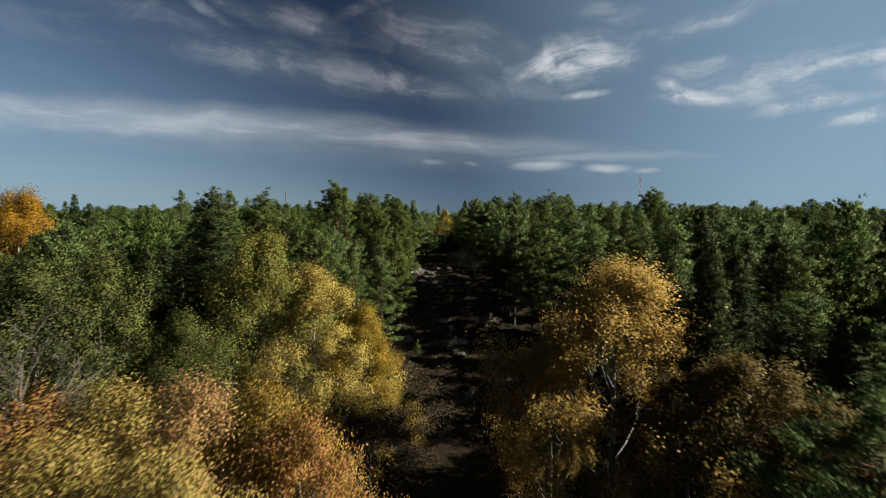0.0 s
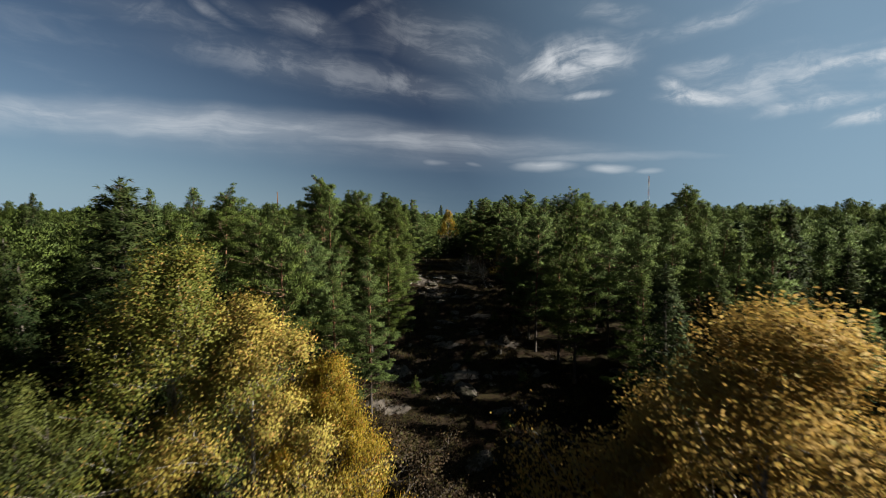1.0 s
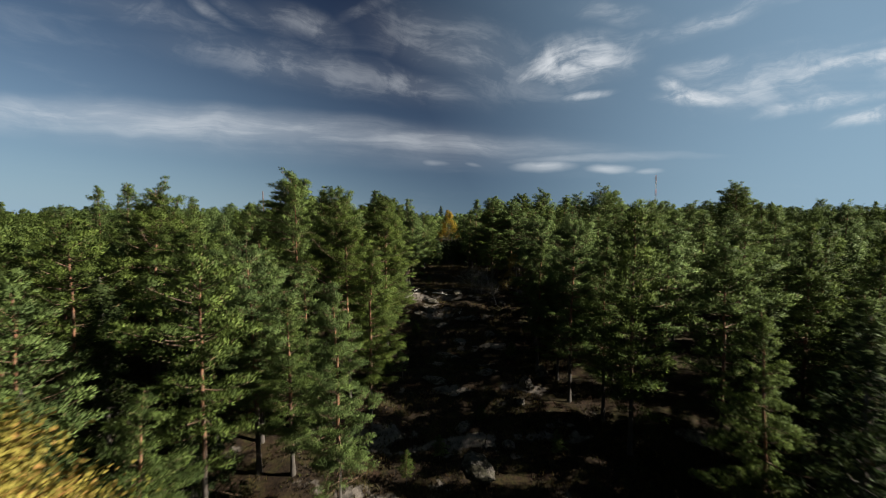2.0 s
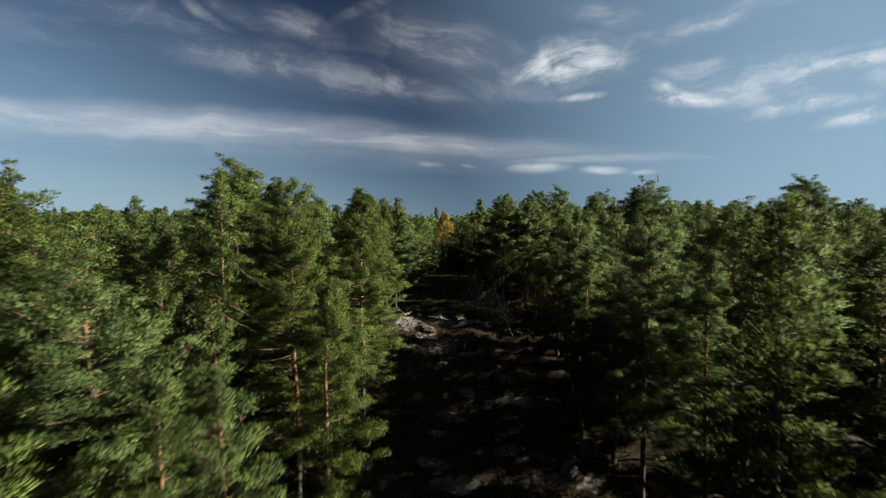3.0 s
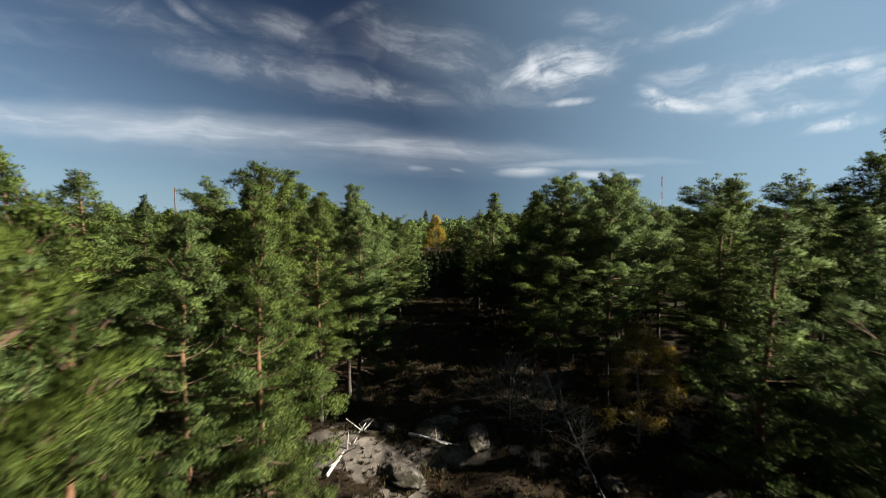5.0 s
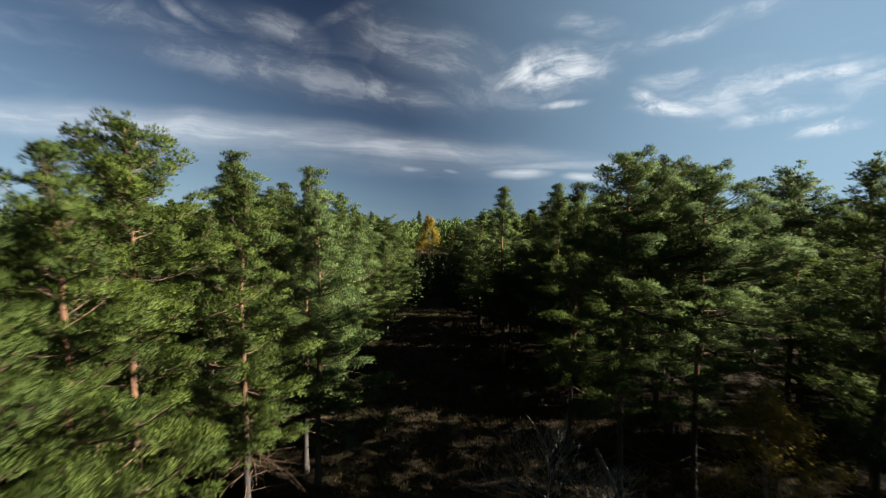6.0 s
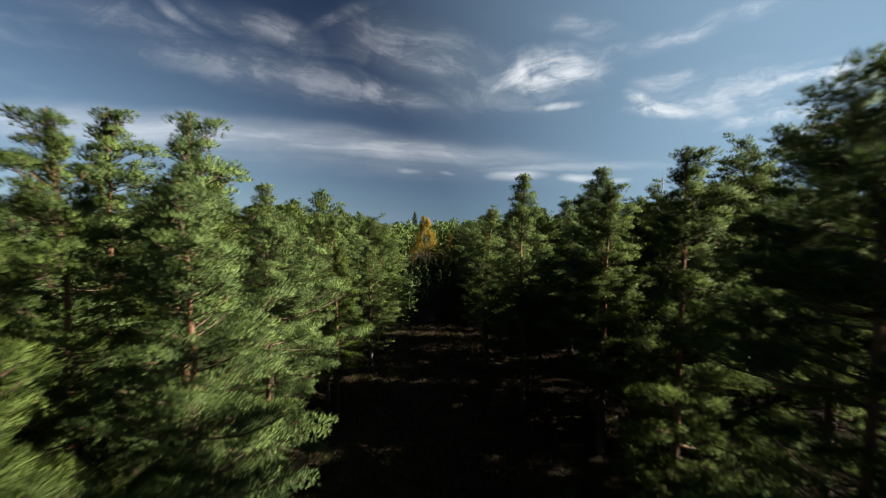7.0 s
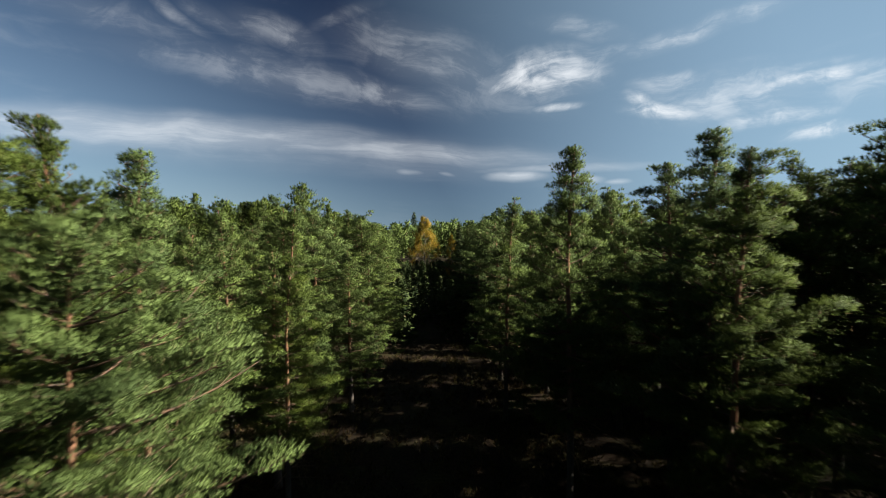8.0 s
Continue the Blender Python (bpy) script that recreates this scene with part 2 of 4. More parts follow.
def plain(name, a, b, scale, rough=0.8, metal=0.0):
    m, n, shader, out = material(name)
    at = n.tree.nodes.new("ShaderNodeTexCoord").outputs["Object"]
    grain = n.noise(at, scale, 5.0, 0.65)
    n.link(n.mix(n.ramp(grain, 0.3, 0.7), a, b), shader.inputs["Base Color"])
    shader.inputs["Roughness"].default_value, shader.inputs["Metallic"].default_value = rough, metal
    set_bump(n, shader, grain, 0.4, 0.02)
    return m


NEEDLES = foliage("pine_needles", (0.028, 0.046, 0.013), (0.083, 0.122, 0.026), (0.085, 0.065, 0.03), 0.03, 0.2, gloss=0.06, patch=0.9)
SPRUCE = foliage("spruce_needles", (0.009, 0.018, 0.006), (0.034, 0.048, 0.013), (0.05, 0.037, 0.016), 0.05, 0.12, gloss=0.03, patch=0.6)
LEAF_YELLOW = foliage("yellow_leaves", (0.14, 0.118, 0.013), (0.28, 0.225, 0.026), (0.25, 0.12, 0.02), 0.18, 0.42, patch=0.5)
LEAF_LIME = foliage("lime_leaves", (0.055, 0.074, 0.01), (0.15, 0.15, 0.02), (0.24, 0.14, 0.03), 0.12, 0.4, patch=0.3)
LEAF_ORANGE = foliage("orange_leaves", (0.18, 0.105, 0.01), (0.31, 0.175, 0.015), (0.27, 0.2, 0.024), 0.2, 0.42, patch=0.45)
LEAF_GOLD = foliage("golden_leaves", (0.14, 0.112, 0.014), (0.26, 0.195, 0.028), (0.25, 0.115, 0.036), 0.15, 0.4, patch=0.45)
LEAF_TIPS = foliage("reddish_gold_leaves", (0.16, 0.1, 0.018), (0.27, 0.165, 0.03), (0.26, 0.095, 0.05), 0.25, 0.4, patch=0.45)
LEAF_RUST = foliage("rusty_leaves", (0.055, 0.038, 0.009), (0.115, 0.08, 0.016), (0.09, 0.072, 0.016), 0.25, 0.4, patch=0.45)
LEAF_GREEN = foliage("green_leaves", (0.024, 0.036, 0.008), (0.08, 0.092, 0.018), (0.12, 0.1, 0.024), 0.06, 0.35, patch=0.5)
LEAF_BROWN = foliage("brown_leaves", (0.02, 0.015, 0.008), (0.055, 0.038, 0.018), (0.04, 0.04, 0.011), 0.2, 0.25, patch=0.5)
HEATHER = foliage("heather", (0.009, 0.0065, 0.004), (0.038, 0.023, 0.01), (0.03, 0.032, 0.007), 0.3, 0.15, patch=0.25)
DRY_GRASS = foliage("dry_grass", (0.024, 0.022, 0.006), (0.09, 0.068, 0.022), (0.06, 0.035, 0.012), 0.2, 0.3, patch=0.3)
PINE_BARK = bark("pine_bark", (0.045, 0.039, 0.033), (0.13, 0.064, 0.034), 5.0)
PINE_LIMB = bark("pine_limb", (0.06, 0.04, 0.027), (0.12, 0.07, 0.04))
GREY_BARK = bark("grey_bark", (0.12, 0.11, 0.095), (0.22, 0.205, 0.18))
DARK_BARK = bark("dark_bark", (0.05, 0.043, 0.036), (0.1, 0.086, 0.07))
DEAD_WOOD = bark("dead_wood", (0.2, 0.185, 0.165), (0.44, 0.415, 0.375), scale=9.0)
GROUND, STONE = ground_material(), stone_material()

# ---- mesh helpers ----


def mesh_of(name, verts, faces, mat, smooth=False, normals=None):
    """A mesh from an array of places and an array of triangles or quads, with its own corner normals if given."""
    verts, faces = np.asarray(verts, np.float32), np.asarray(faces, np.int32)
    me = bpy.data.meshes.new(name)
    k = faces.shape[1]
    me.vertices.add(len(verts))
    me.vertices.foreach_set("co", verts.ravel())
    me.loops.add(faces.size)
    me.loops.foreach_set("vertex_index", faces.ravel())
    me.polygons.add(len(faces))
    me.polygons.foreach_set("loop_start", np.arange(0, faces.size, k, dtype=np.int32))
    me.polygons.foreach_set("use_smooth", np.full(len(faces), smooth))
    me.update(calc_edges=True)
    me.materials.append(mat)
    if normals is not None:
        me.normals_split_custom_set_from_vertices(np.asarray(normals, np.float32))
    return me


def part(name, me, parent, label=""):
    ob = new(name, me)
    ob.parent = parent
    return tagged(ob, label)


def tubes(lines, sides=5):
    """Tapered round branches. lines: list of (points n x 3, radii n). Returns places and quads."""
    vs, fs, base = [], [], 0
    for pts, rad in lines:
        pts = np.asarray(pts, float)
        way = np.gradient(pts, axis=0)
        way /= np.linalg.norm(way, axis=1, keepdims=True) + 1e-9
        ref = np.where(np.abs(way[:, 2:3]) > 0.9, [[1.0, 0, 0]], [[0, 0, 1.0]])
        a = np.cross(way, ref)
        a /= np.linalg.norm(a, axis=1, keepdims=True) + 1e-9
        b = np.cross(way, a)
        ang = np.arange(sides) * 2 * np.pi / sides
        ring = pts[:, None] + np.asarray(rad)[:, None, None] * (np.cos(ang)[None, :, None] * a[:, None] + np.sin(ang)[None, :, None] * b[:, None])
        vs.append(ring.reshape(-1, 3))
        i, j = np.meshgrid(np.arange(len(pts) - 1), np.arange(sides), indexing="ij")
        q = np.stack([i * sides + j, i * sides + (j + 1) % sides, (i + 1) * sides + (j + 1) % sides, (i + 1) * sides + j], -1).reshape(-1, 4)
        fs.append(q + base)
        base += len(pts) * sides
    return np.concatenate(vs), np.concatenate(fs)


def unit(rng, n):
    v = rng.normal(size=(n, 3))
    return v / np.linalg.norm(v, axis=1, keepdims=True)


def blades(rng, at, way, count, length, width, spread, face=None):
    """Tufts of narrow leaves: count single pointed blades at each place, fanned about its way. face: which way each tuft's surface looks."""
    at, way = np.repeat(at, count, 0), np.repeat(way, count, 0)
    d = way + spread * unit(rng, len(at))
    d /= np.linalg.norm(d, axis=1, keepdims=True) + 1e-9
    side = np.cross(d, unit(rng, len(at)))
    side /= np.linalg.norm(side, axis=1, keepdims=True) + 1e-9
    ln = (length * rng.uniform(0.65, 1.25, len(at)))[:, None]
    w = width * rng.uniform(0.7, 1.3, len(at))[:, None]
    foot = at + 0.1 * ln * d
    corners = [foot - side * w * 0.5, foot + side * w * 0.5, at + ln * d]
    if face is None:
        v = np.stack(corners, 1).reshape(-1, 3)
        return v, np.arange(len(v)).reshape(-1, 3)
    face = np.repeat(face, count, 0) + 0.4 * unit(rng, len(at)) + 0.3 * d
    face /= np.linalg.norm(face, axis=1, keepdims=True) + 1e-9
    turned = (np.einsum("ij,ij->i", np.cross(corners[1] - corners[0], corners[2] - corners[0]), face) < 0)[:, None]
    corners[:2] = [np.where(turned, corners[1], corners[0]), np.where(turned, corners[0], corners[1])]
    v = np.stack(corners, 1).reshape(-1, 3)
    return v, np.arange(len(v)).reshape(-1, 3), np.repeat(face, 3, 0)


def leaves(rng, at, size, face=None):
    """Small pointed oval leaves, each a bent pair of triangles, turned at random but mostly facing up and out."""
    n = len(at)
    d, up = unit(rng, n), unit(rng, n) + (0, 0, 0.4)
    side = np.cross(d, up)
    side /= np.linalg.norm(side, axis=1, keepdims=True) + 1e-9
    fold = np.cross(side, d)
    s = (size * rng.uniform(0.6, 1.3, n))[:, None]
    v = np.stack([at - d * s * 0.5, at + side * s * 0.38 + fold * s * 0.1, at + d * s * 0.5, at - side * s * 0.38 + fold * s * 0.1], 1).reshape(-1, 3)
    i = np.arange(n)[:, None] * 4
    if face is None:
        return v, np.concatenate([i + [[0, 1, 2]], i + [[0, 2, 3]]])
    # wind each leaf so that its upper side looks out of the crown
    face = face / (np.linalg.norm(face, axis=1, keepdims=True) + 1e-9)
    turned = (np.einsum("ij,ij->i", np.cross(side, d), face) > 0)[:, None]
    one, two = np.where(turned, i + [[0, 1, 2]], i + [[0, 2, 1]]), np.where(turned, i + [[0, 2, 3]], i + [[0, 3, 2]])
    return v, np.concatenate([one, two]), np.repeat(face, 4, 0)

# ---- kinds of trees ----


def sway(rng, height, n, lean):
    """A trunk's centre line from the foot up, gently bent."""
    z = np.linspace(0, height, n)
    bend = np.cumsum(rng.normal(0, lean, (n, 2)), 0) * (z / height)[:, None]
    return np.column_stack([bend - bend[0], z])


def along(line, z):
    return np.column_stack([np.interp(z, line[:, 2], line[:, 0]), np.interp(z, line[:, 2], line[:, 1]), z])


def pine(rng, height, base, reach, crest, full, pad, shoots, per, blade_len, blade_wide, sides=4, stubs=10, twigs=1):
    """Trunk, limbs and crown of a Scots pine as arrays: boughs that carry flat cushions of shoots with gaps between.
    crest: how round its top is (small: round); full: cushions on a bough; pad: a cushion's radius; shoots: shoots on a cushion; per: blades on a shoot."""
    n = 14
    line = sway(rng, height, n, 0.07)
    radii = height * 0.0088 * (1 - np.linspace(0, 1, n)) ** 0.75 + 0.02
    radii[0] *= 1.35
    trunk = tubes([(line, radii)], 8)
    sticks, spots, ways, faces = [], [], [], []
    heavy, z0 = rng.uniform(0, 2 * np.pi), base * height
    t = np.linspace(0, 1, 5)
    while z0 < height * 0.975:
        s = max(0.0, (z0 / height - base) / (1 - base))
        grown = (0.62 + 0.38 * min(1.0, s / 0.22)) * min(1.0, (1.35 if crest > 0.8 else 2.0) * (1 - s)) ** crest + 0.02
        count, turn = rng.integers(3, 6), rng.uniform(0, 2 * np.pi)
        for k in range(count):
            if rng.random() < 0.1 + 0.24 * (1 - s):
                continue
            az = turn + k * 2 * np.pi / count + rng.normal(0, 0.3)
            long = reach * grown * rng.uniform(0.58, 1.2) * (1 + 0.2 * math.cos(az - heavy))
            foot = along(line, np.array([min(z0 + rng.normal(0, 0.16), height * 0.98)]))[0]
            rise = math.tan(radians(min(64, max(-22, rng.normal(-4 + (46 if crest > 0.8 else 38) * s ** 1.7, 8)))))
            out = np.array([math.cos(az), math.sin(az), 0])
            cross = np.array([-math.sin(az), math.cos(az), 0])
            lift = rise * t - 0.1 * np.sin(np.pi * t) * (1 - s) + 0.14 * t ** 2
            curve = foot + long * (t[:, None] * out + lift[:, None] * (0, 0, 1)) + (rng.normal(0, 0.1) * long * t ** 2)[:, None] * cross
            sticks.append((curve, max(0.014, 0.015 * long) * (1 - 0.85 * t) + 0.005))
            m = int(np.clip(round((1.2 + 2.3 * long) * full), 1 if full < 0.8 else 2, 14))
            p = 1 - 0.76 * rng.random(m) ** 1.1
            p[0] = 0.97
            span = 0.42 * long * np.sqrt(np.clip(1.08 - p, 0.02, 1))
            off = rng.uniform(-1, 1, m) * span
            core = np.column_stack([np.interp(p - 0.12, t, curve[:, i]) for i in range(3)])
            mid = np.column_stack([np.interp(p, t, curve[:, i]) for i in range(3)]) + off[:, None] * cross - (0.3 * np.abs(off))[:, None] * out
            mid[:, 2] += rng.normal(0.05, 0.1, m) + 0.16 * np.abs(off)
            size = pad * rng.uniform(0.65, 1.3, m) * np.clip(0.55 + 0.24 * long, 0.62, 1.1)
            much = np.maximum(2 if full < 0.8 else 5, (shoots * (size / pad) ** 2).astype(int))
            which = np.repeat(np.arange(m), much)
            ball = unit(rng, len(which))
            ball[:, 2] = np.where(rng.random(len(which)) < 0.8, np.abs(ball[:, 2]), ball[:, 2])
            stretch = ball @ np.column_stack([out, cross, (0, 0, 1)]) * (1.35, 1.05, 0.38 + 0.5 * s)
            puff = (stretch @ np.array([out, cross, (0, 0, 1)])) * (size[which] * rng.uniform(0.45, 1.02, len(which)))[:, None]
            puff[:, 2] += 0.1 * (puff @ out)
            spots.append(mid[which] + puff)
            ways.append(0.75 * ball + 0.45 * out + (0, 0, 0.35 + 0.9 * s))
            faces.append(ball * (0.75, 0.75, 0.9) + 0.25 * out + (0, 0, 0.25))
            for q in range(0, m, twigs):
                bend = (core[q] + mid[q]) / 2 + rng.normal(0, 0.05, 3)
                sticks.append((np.array([core[q], bend, mid[q]]), np.array([0.016, 0.011, 0.005])))
        z0 += 0.58 * (1.0 - 0.55 * s) * rng.uniform(0.8, 1.2)
    # dead lower branches, forked and bare
    for k in range(stubs):
        z = rng.uniform(0.14, max(base + 0.14, 0.3)) * height
        az, long = rng.uniform(0, 2 * np.pi), rng.uniform(0.5, 2.3)
        foot = along(line, np.array([z]))[0]
        u = np.linspace(0, 1, 4)[:, None]
        tip = np.array([math.cos(az), math.sin(az), rng.uniform(-0.4, 0.15)])
        stem = foot + long * u * tip + np.array([0, 0, -0.15]) * u ** 2 + rng.normal(0, 0.05, (4, 3)) * u
        sticks.append((stem, 0.022 * (1 - 0.75 * u[:, 0])))
        for q in (1, 2, 3):
            way = tip + rng.normal(0, 0.55, 3)
            sticks.append((np.array([stem[q], stem[q] + way * 0.3 * long * rng.uniform(0.5, 1.0)]), np.array([0.01, 0.004])))
    # the leader's own shoots, and short ones close round the upper stem
    m = max(6, shoots // 2)
    spots.append(along(line, height * (0.9 + 0.098 * rng.random(m))) + rng.normal(0, 0.05, (m, 3)))
    ways.append(unit(rng, m) * 0.4 + (0.0, 0.0, 1.0))
    faces.append(unit(rng, m) * (1, 1, 0.3))
    m = shoots * 6
    side, rise = rng.normal(0, 1, (m, 3)) * (1, 1, 0.2), rng.uniform(max(base, 0.5), 0.97, m)
    spots.append(along(line, height * rise) + side * (0.35 * (1.25 - rise))[:, None])
    ways.append(side * 0.5 + (0, 0, 0.6))
    faces.append(side + (0, 0, 0.3))
    crown = blades(rng, np.concatenate(spots), np.concatenate(ways), per, blade_len, blade_wide, 0.6, np.concatenate(faces))
    return trunk, tubes(sticks, sides), crown


def spruce(rng, height, base, reach, gap, tufts, blade_len, blade_wide, per_tuft, limb_sides, twigs):
    """Trunk, limbs and crown of a spruce as arrays: close whorls of drooping boughs with hanging shoots."""
    n = 14
    line = sway(rng, height, n, 0.02)
    radii = height * 0.011 * (1 - np.linspace(0, 1, n)) ** 0.75 + 0.02
    radii[0] *= 1.35
    trunk = tubes([(line, radii)], 8)
    sticks, spots, ways, faces = [], [], [], []
    z0, t = base * height, np.linspace(0, 1, 4)
    while z0 < height * 0.985:
        s = max(0.0, (z0 / height - base) / (1 - base))
        grown = (1 - s) ** 0.9 + 0.03
        count, turn = rng.integers(4, 7), rng.uniform(0, 2 * np.pi)
        for k in range(count):
            az = turn + k * 2 * np.pi / count + rng.normal(0, 0.25)
            long = reach * grown * rng.uniform(0.6, 1.18)
            foot = along(line, np.array([min(z0 + rng.normal(0, 0.1), height * 0.985)]))[0]
            lift = (-0.36 + 0.85 * s) * t + 0.22 * t ** 2.5
            out = np.array([math.cos(az), math.sin(az), 0])
            cross = np.array([-math.sin(az), math.cos(az), 0])
            curve = foot + long * (t[:, None] * out + lift[:, None] * (0, 0, 1)) + (rng.normal(0, 0.07) * long * t ** 2)[:, None] * cross
            sticks.append((curve, max(0.012, 0.014 * long) * (1 - 0.85 * t) + 0.004))
            m = max(4, int(tufts * (long / reach) ** 0.95))
            pads = max(2, min(12, m // 5))
            p = 1 - 0.92 * rng.random(pads) ** 1.15
            p[0] = 1.0
            off = rng.uniform(-1, 1, pads) * (0.36 * long * np.sqrt(np.clip(1.06 - p, 0.02, 1)) + 0.06)
            core = np.column_stack([np.interp(p, t, curve[:, i]) for i in range(3)])
            mid = core + off[:, None] * cross + (np.abs(off) * 0.4)[:, None] * out
            mid[:, 2] += rng.normal(-0.08, 0.06, pads) - 0.16 * np.abs(off)
            which = rng.integers(0, pads, m)
            puff = rng.normal(0, 1, (m, 3)) * (0.17, 0.17, 0.1)
            faces.append(puff * 2.5 + 0.75 * out + (0, 0, 0.35))
            ways.append(0.55 * out + 0.5 * np.clip(off[which], -1, 1)[:, None] * cross + (0, 0, -0.4))
            spots.append(mid[which] + puff)
            for q in range(1, pads, twigs):
                sticks.append((np.array([core[q] * 0.85 + curve[0] * 0.15, mid[q]]), np.array([0.012, 0.005])))
        z0 += gap * (1.0 - 0.4 * s)
    m = max(6, tufts // 2)
    spots.append(along(line, height * (0.88 + 0.115 * rng.random(m))) + rng.normal(0, 0.04, (m, 3)))
    ways.append(np.tile([0.0, 0.0, 1.0], (m, 1)))
    faces.append(unit(rng, m) * (1, 1, 0.3))
    crown = blades(rng, np.concatenate(spots), np.concatenate(ways), per_tuft, blade_len, blade_wide, 0.8, np.concatenate(faces))
    return trunk, tubes(sticks, limb_sides), crown


def broadleaf(rng, height, reach, base, count, size, forks=7, sides=5, bare=False, crown_top=1.0):
    """Trunk, limbs and leaf crown of a broad-leaved tree as arrays: rising limbs that fork thrice."""
    line = sway(rng, height * 0.9, 10, 0.1)
    girth = height * 0.011
    trunk = tubes([(line, girth * (1 - np.linspace(0, 1, 10)) ** 0.8 + 0.02)], 7)
    sticks, tips = [], []

    def grow(foot, way, long, thick, depth):
        t = np.linspace(0, 1, 4)[:, None]
        bend = rng.normal(0, 0.12, 3) * long
        pts = foot + way * long * t + bend * t * (1 - t) + np.array([0, 0, 0.1 * long]) * t ** 2
        sticks.append((pts, thick * (1 - 0.6 * t[:, 0]) + 0.003))
        if depth == 0:
            tips.append(pts[1:])
            return
        for k in range(4):
            w = way + rng.normal(0, 0.5, 3) + (0, 0, 0.12)
            w /= np.linalg.norm(w)
            grow(pts[rng.integers(2, 4)], w, long * rng.uniform(0.5, 0.72), thick * 0.5, depth - 1)

    for k in range(forks * 3):
        s = (k + rng.random()) / (forks * 3)
        z = height * (base + (0.88 - base) * s)
        az = k * 2.4 + rng.normal(0, 0.3)
        tilt = radians(8 + 62 * s)
        way = np.array([math.cos(az) * math.cos(tilt), math.sin(az) * math.cos(tilt), math.sin(tilt)])
        long = reach * (0.78 + 0.36 * math.sin(math.pi * min(1, s + 0.2))) * (1 - 0.48 * s * s) * 0.62 * rng.uniform(0.8, 1.2)
        grow(along(line, np.array([z]))[0], way, long, 0.012 * long + 0.012, 2)
    limbs = tubes(sticks, sides)
    if bare:
        return trunk, limbs, None
    tips = np.concatenate(tips)
    pick = rng.integers(0, len(tips), count)
    puff = rng.normal(0, 0.31, (count, 3)) * (1.0, 1.0, 1.15)
    spot = tips[pick] + puff
    face = puff * 2.0 + (spot - along(line, np.clip(spot[:, 2] - 1.5, 0, height * 0.9))) * 0.22 + (0, 0, 0.25) + 0.35 * unit(rng, count)
    return trunk, limbs, leaves(rng, spot, size, face)


class Kind:
    """A modelled tree with trunk, limbs and crown that is then set out again and again."""

    def __init__(self, name, label, arrays, mats, height, group):
        self.root = new(name)
        self.height, self.used, self.group = height, False, group
        tagged(self.root, label, "tree", group)
        trunk, limbs, leaf = arrays
        part("trunk", mesh_of("trunk", trunk[0], trunk[1], mats[0], smooth=True), self.root)
        # the crown: its limbs, and the leaves or needles on them
        quads = limbs[1]
        wood = np.concatenate([quads[:, [0, 1, 2]], quads[:, [0, 2, 3]]])
        if leaf is None:
            part("crown", mesh_of("crown", limbs[0], wood, mats[1]), self.root)
        else:
            me = mesh_of("crown", np.concatenate([leaf[0], limbs[0]]), np.concatenate([leaf[1], wood + len(leaf[0])]), mats[2],
                         normals=None if len(leaf) < 3 else np.concatenate([leaf[2], np.zeros_like(limbs[0])]))
            me.materials.append(mats[1])
            me.polygons.foreach_set("material_index", np.r_[np.zeros(len(leaf[1]), np.int32), np.ones(len(wood), np.int32)])
            part("crown", me, self.root)

    def place(self, x, y, z, height, turn=0.0, wide=1.0, lean=(0.0, 0.0), label=""):
        s = height / self.height
        m = pose(x, y, z, lean[0], lean[1], turn) @ Matrix.Diagonal((s * wide, s * wide, s, 1))
        if not self.used:
            self.root.matrix_basis, self.used, made = m, True, self.root
        else:
            unit_scale = Matrix.Diagonal((*self.root.scale, 1)).inverted()
            made = copy_thing(self.root, m @ unit_scale)
        return tagged(made, label)


# full, pad, shoots, per, blade length and width, limb sides, dead branches, twigs: from the nearest trees to the farthest
PINE_DETAIL = ((1.5, 0.31, 62, 8, 0.135, 0.0145, 4, 26, 1), (1.5, 0.31, 42, 5, 0.155, 0.025, 3, 12, 2), (1.4, 0.33, 26, 3, 0.21, 0.048, 3, 4, 6),
               (1.3, 0.36, 10, 3, 0.3, 0.085, 3, 0, 60), (0.3, 0.8, 3, 1, 0.9, 0.55, 3, 0, 60))


def pine_arrays(seed, base, reach, crest, fine):
    return pine(np.random.default_rng(seed), 15.0, base, reach, crest, *PINE_DETAIL[fine])


def pine_kind(seed, base, reach, crest, fine):
    return Kind("pine_tree", "Scots pine with flaky orange bark and layered green crown", pine_arrays(seed, base, reach, crest, fine),
                (PINE_BARK, PINE_LIMB, NEEDLES), 15.0, "pines of the wood")


SPRUCE_DETAIL = ((0.4, 80, 0.22, 0.036, 11, 3, 2), (0.42, 42, 0.28, 0.06, 7, 3, 50), (0.5, 9, 0.5, 0.2, 4, 3, 50), (0.9, 3, 1.0, 0.5, 1, 3, 50))


def spruce_arrays(seed, reach, fine):
    return spruce(np.random.default_rng(seed), 15.0, 0.06, reach, *SPRUCE_DETAIL[fine])


def spruce_kind(seed, reach, fine):
    return Kind("spruce_tree", "dark green Norway spruce with drooping boughs", spruce_arrays(seed, reach, fine),
                (DARK_BARK, DARK_BARK, SPRUCE), 15.0, "spruces of the wood")


def leaf_kind(seed, name, label, mat, reach, count, size, wood=None, base=0.25, group="autumn trees", bare=False, forks=7):
    rng = np.random.default_rng(seed)
    arrays = broadleaf(rng, 15.0, reach, base, count, size, forks=forks, sides=3, bare=bare)
    return Kind(name, label, arrays, (wood or GREY_BARK, wood or GREY_BARK, mat), 15.0, group)

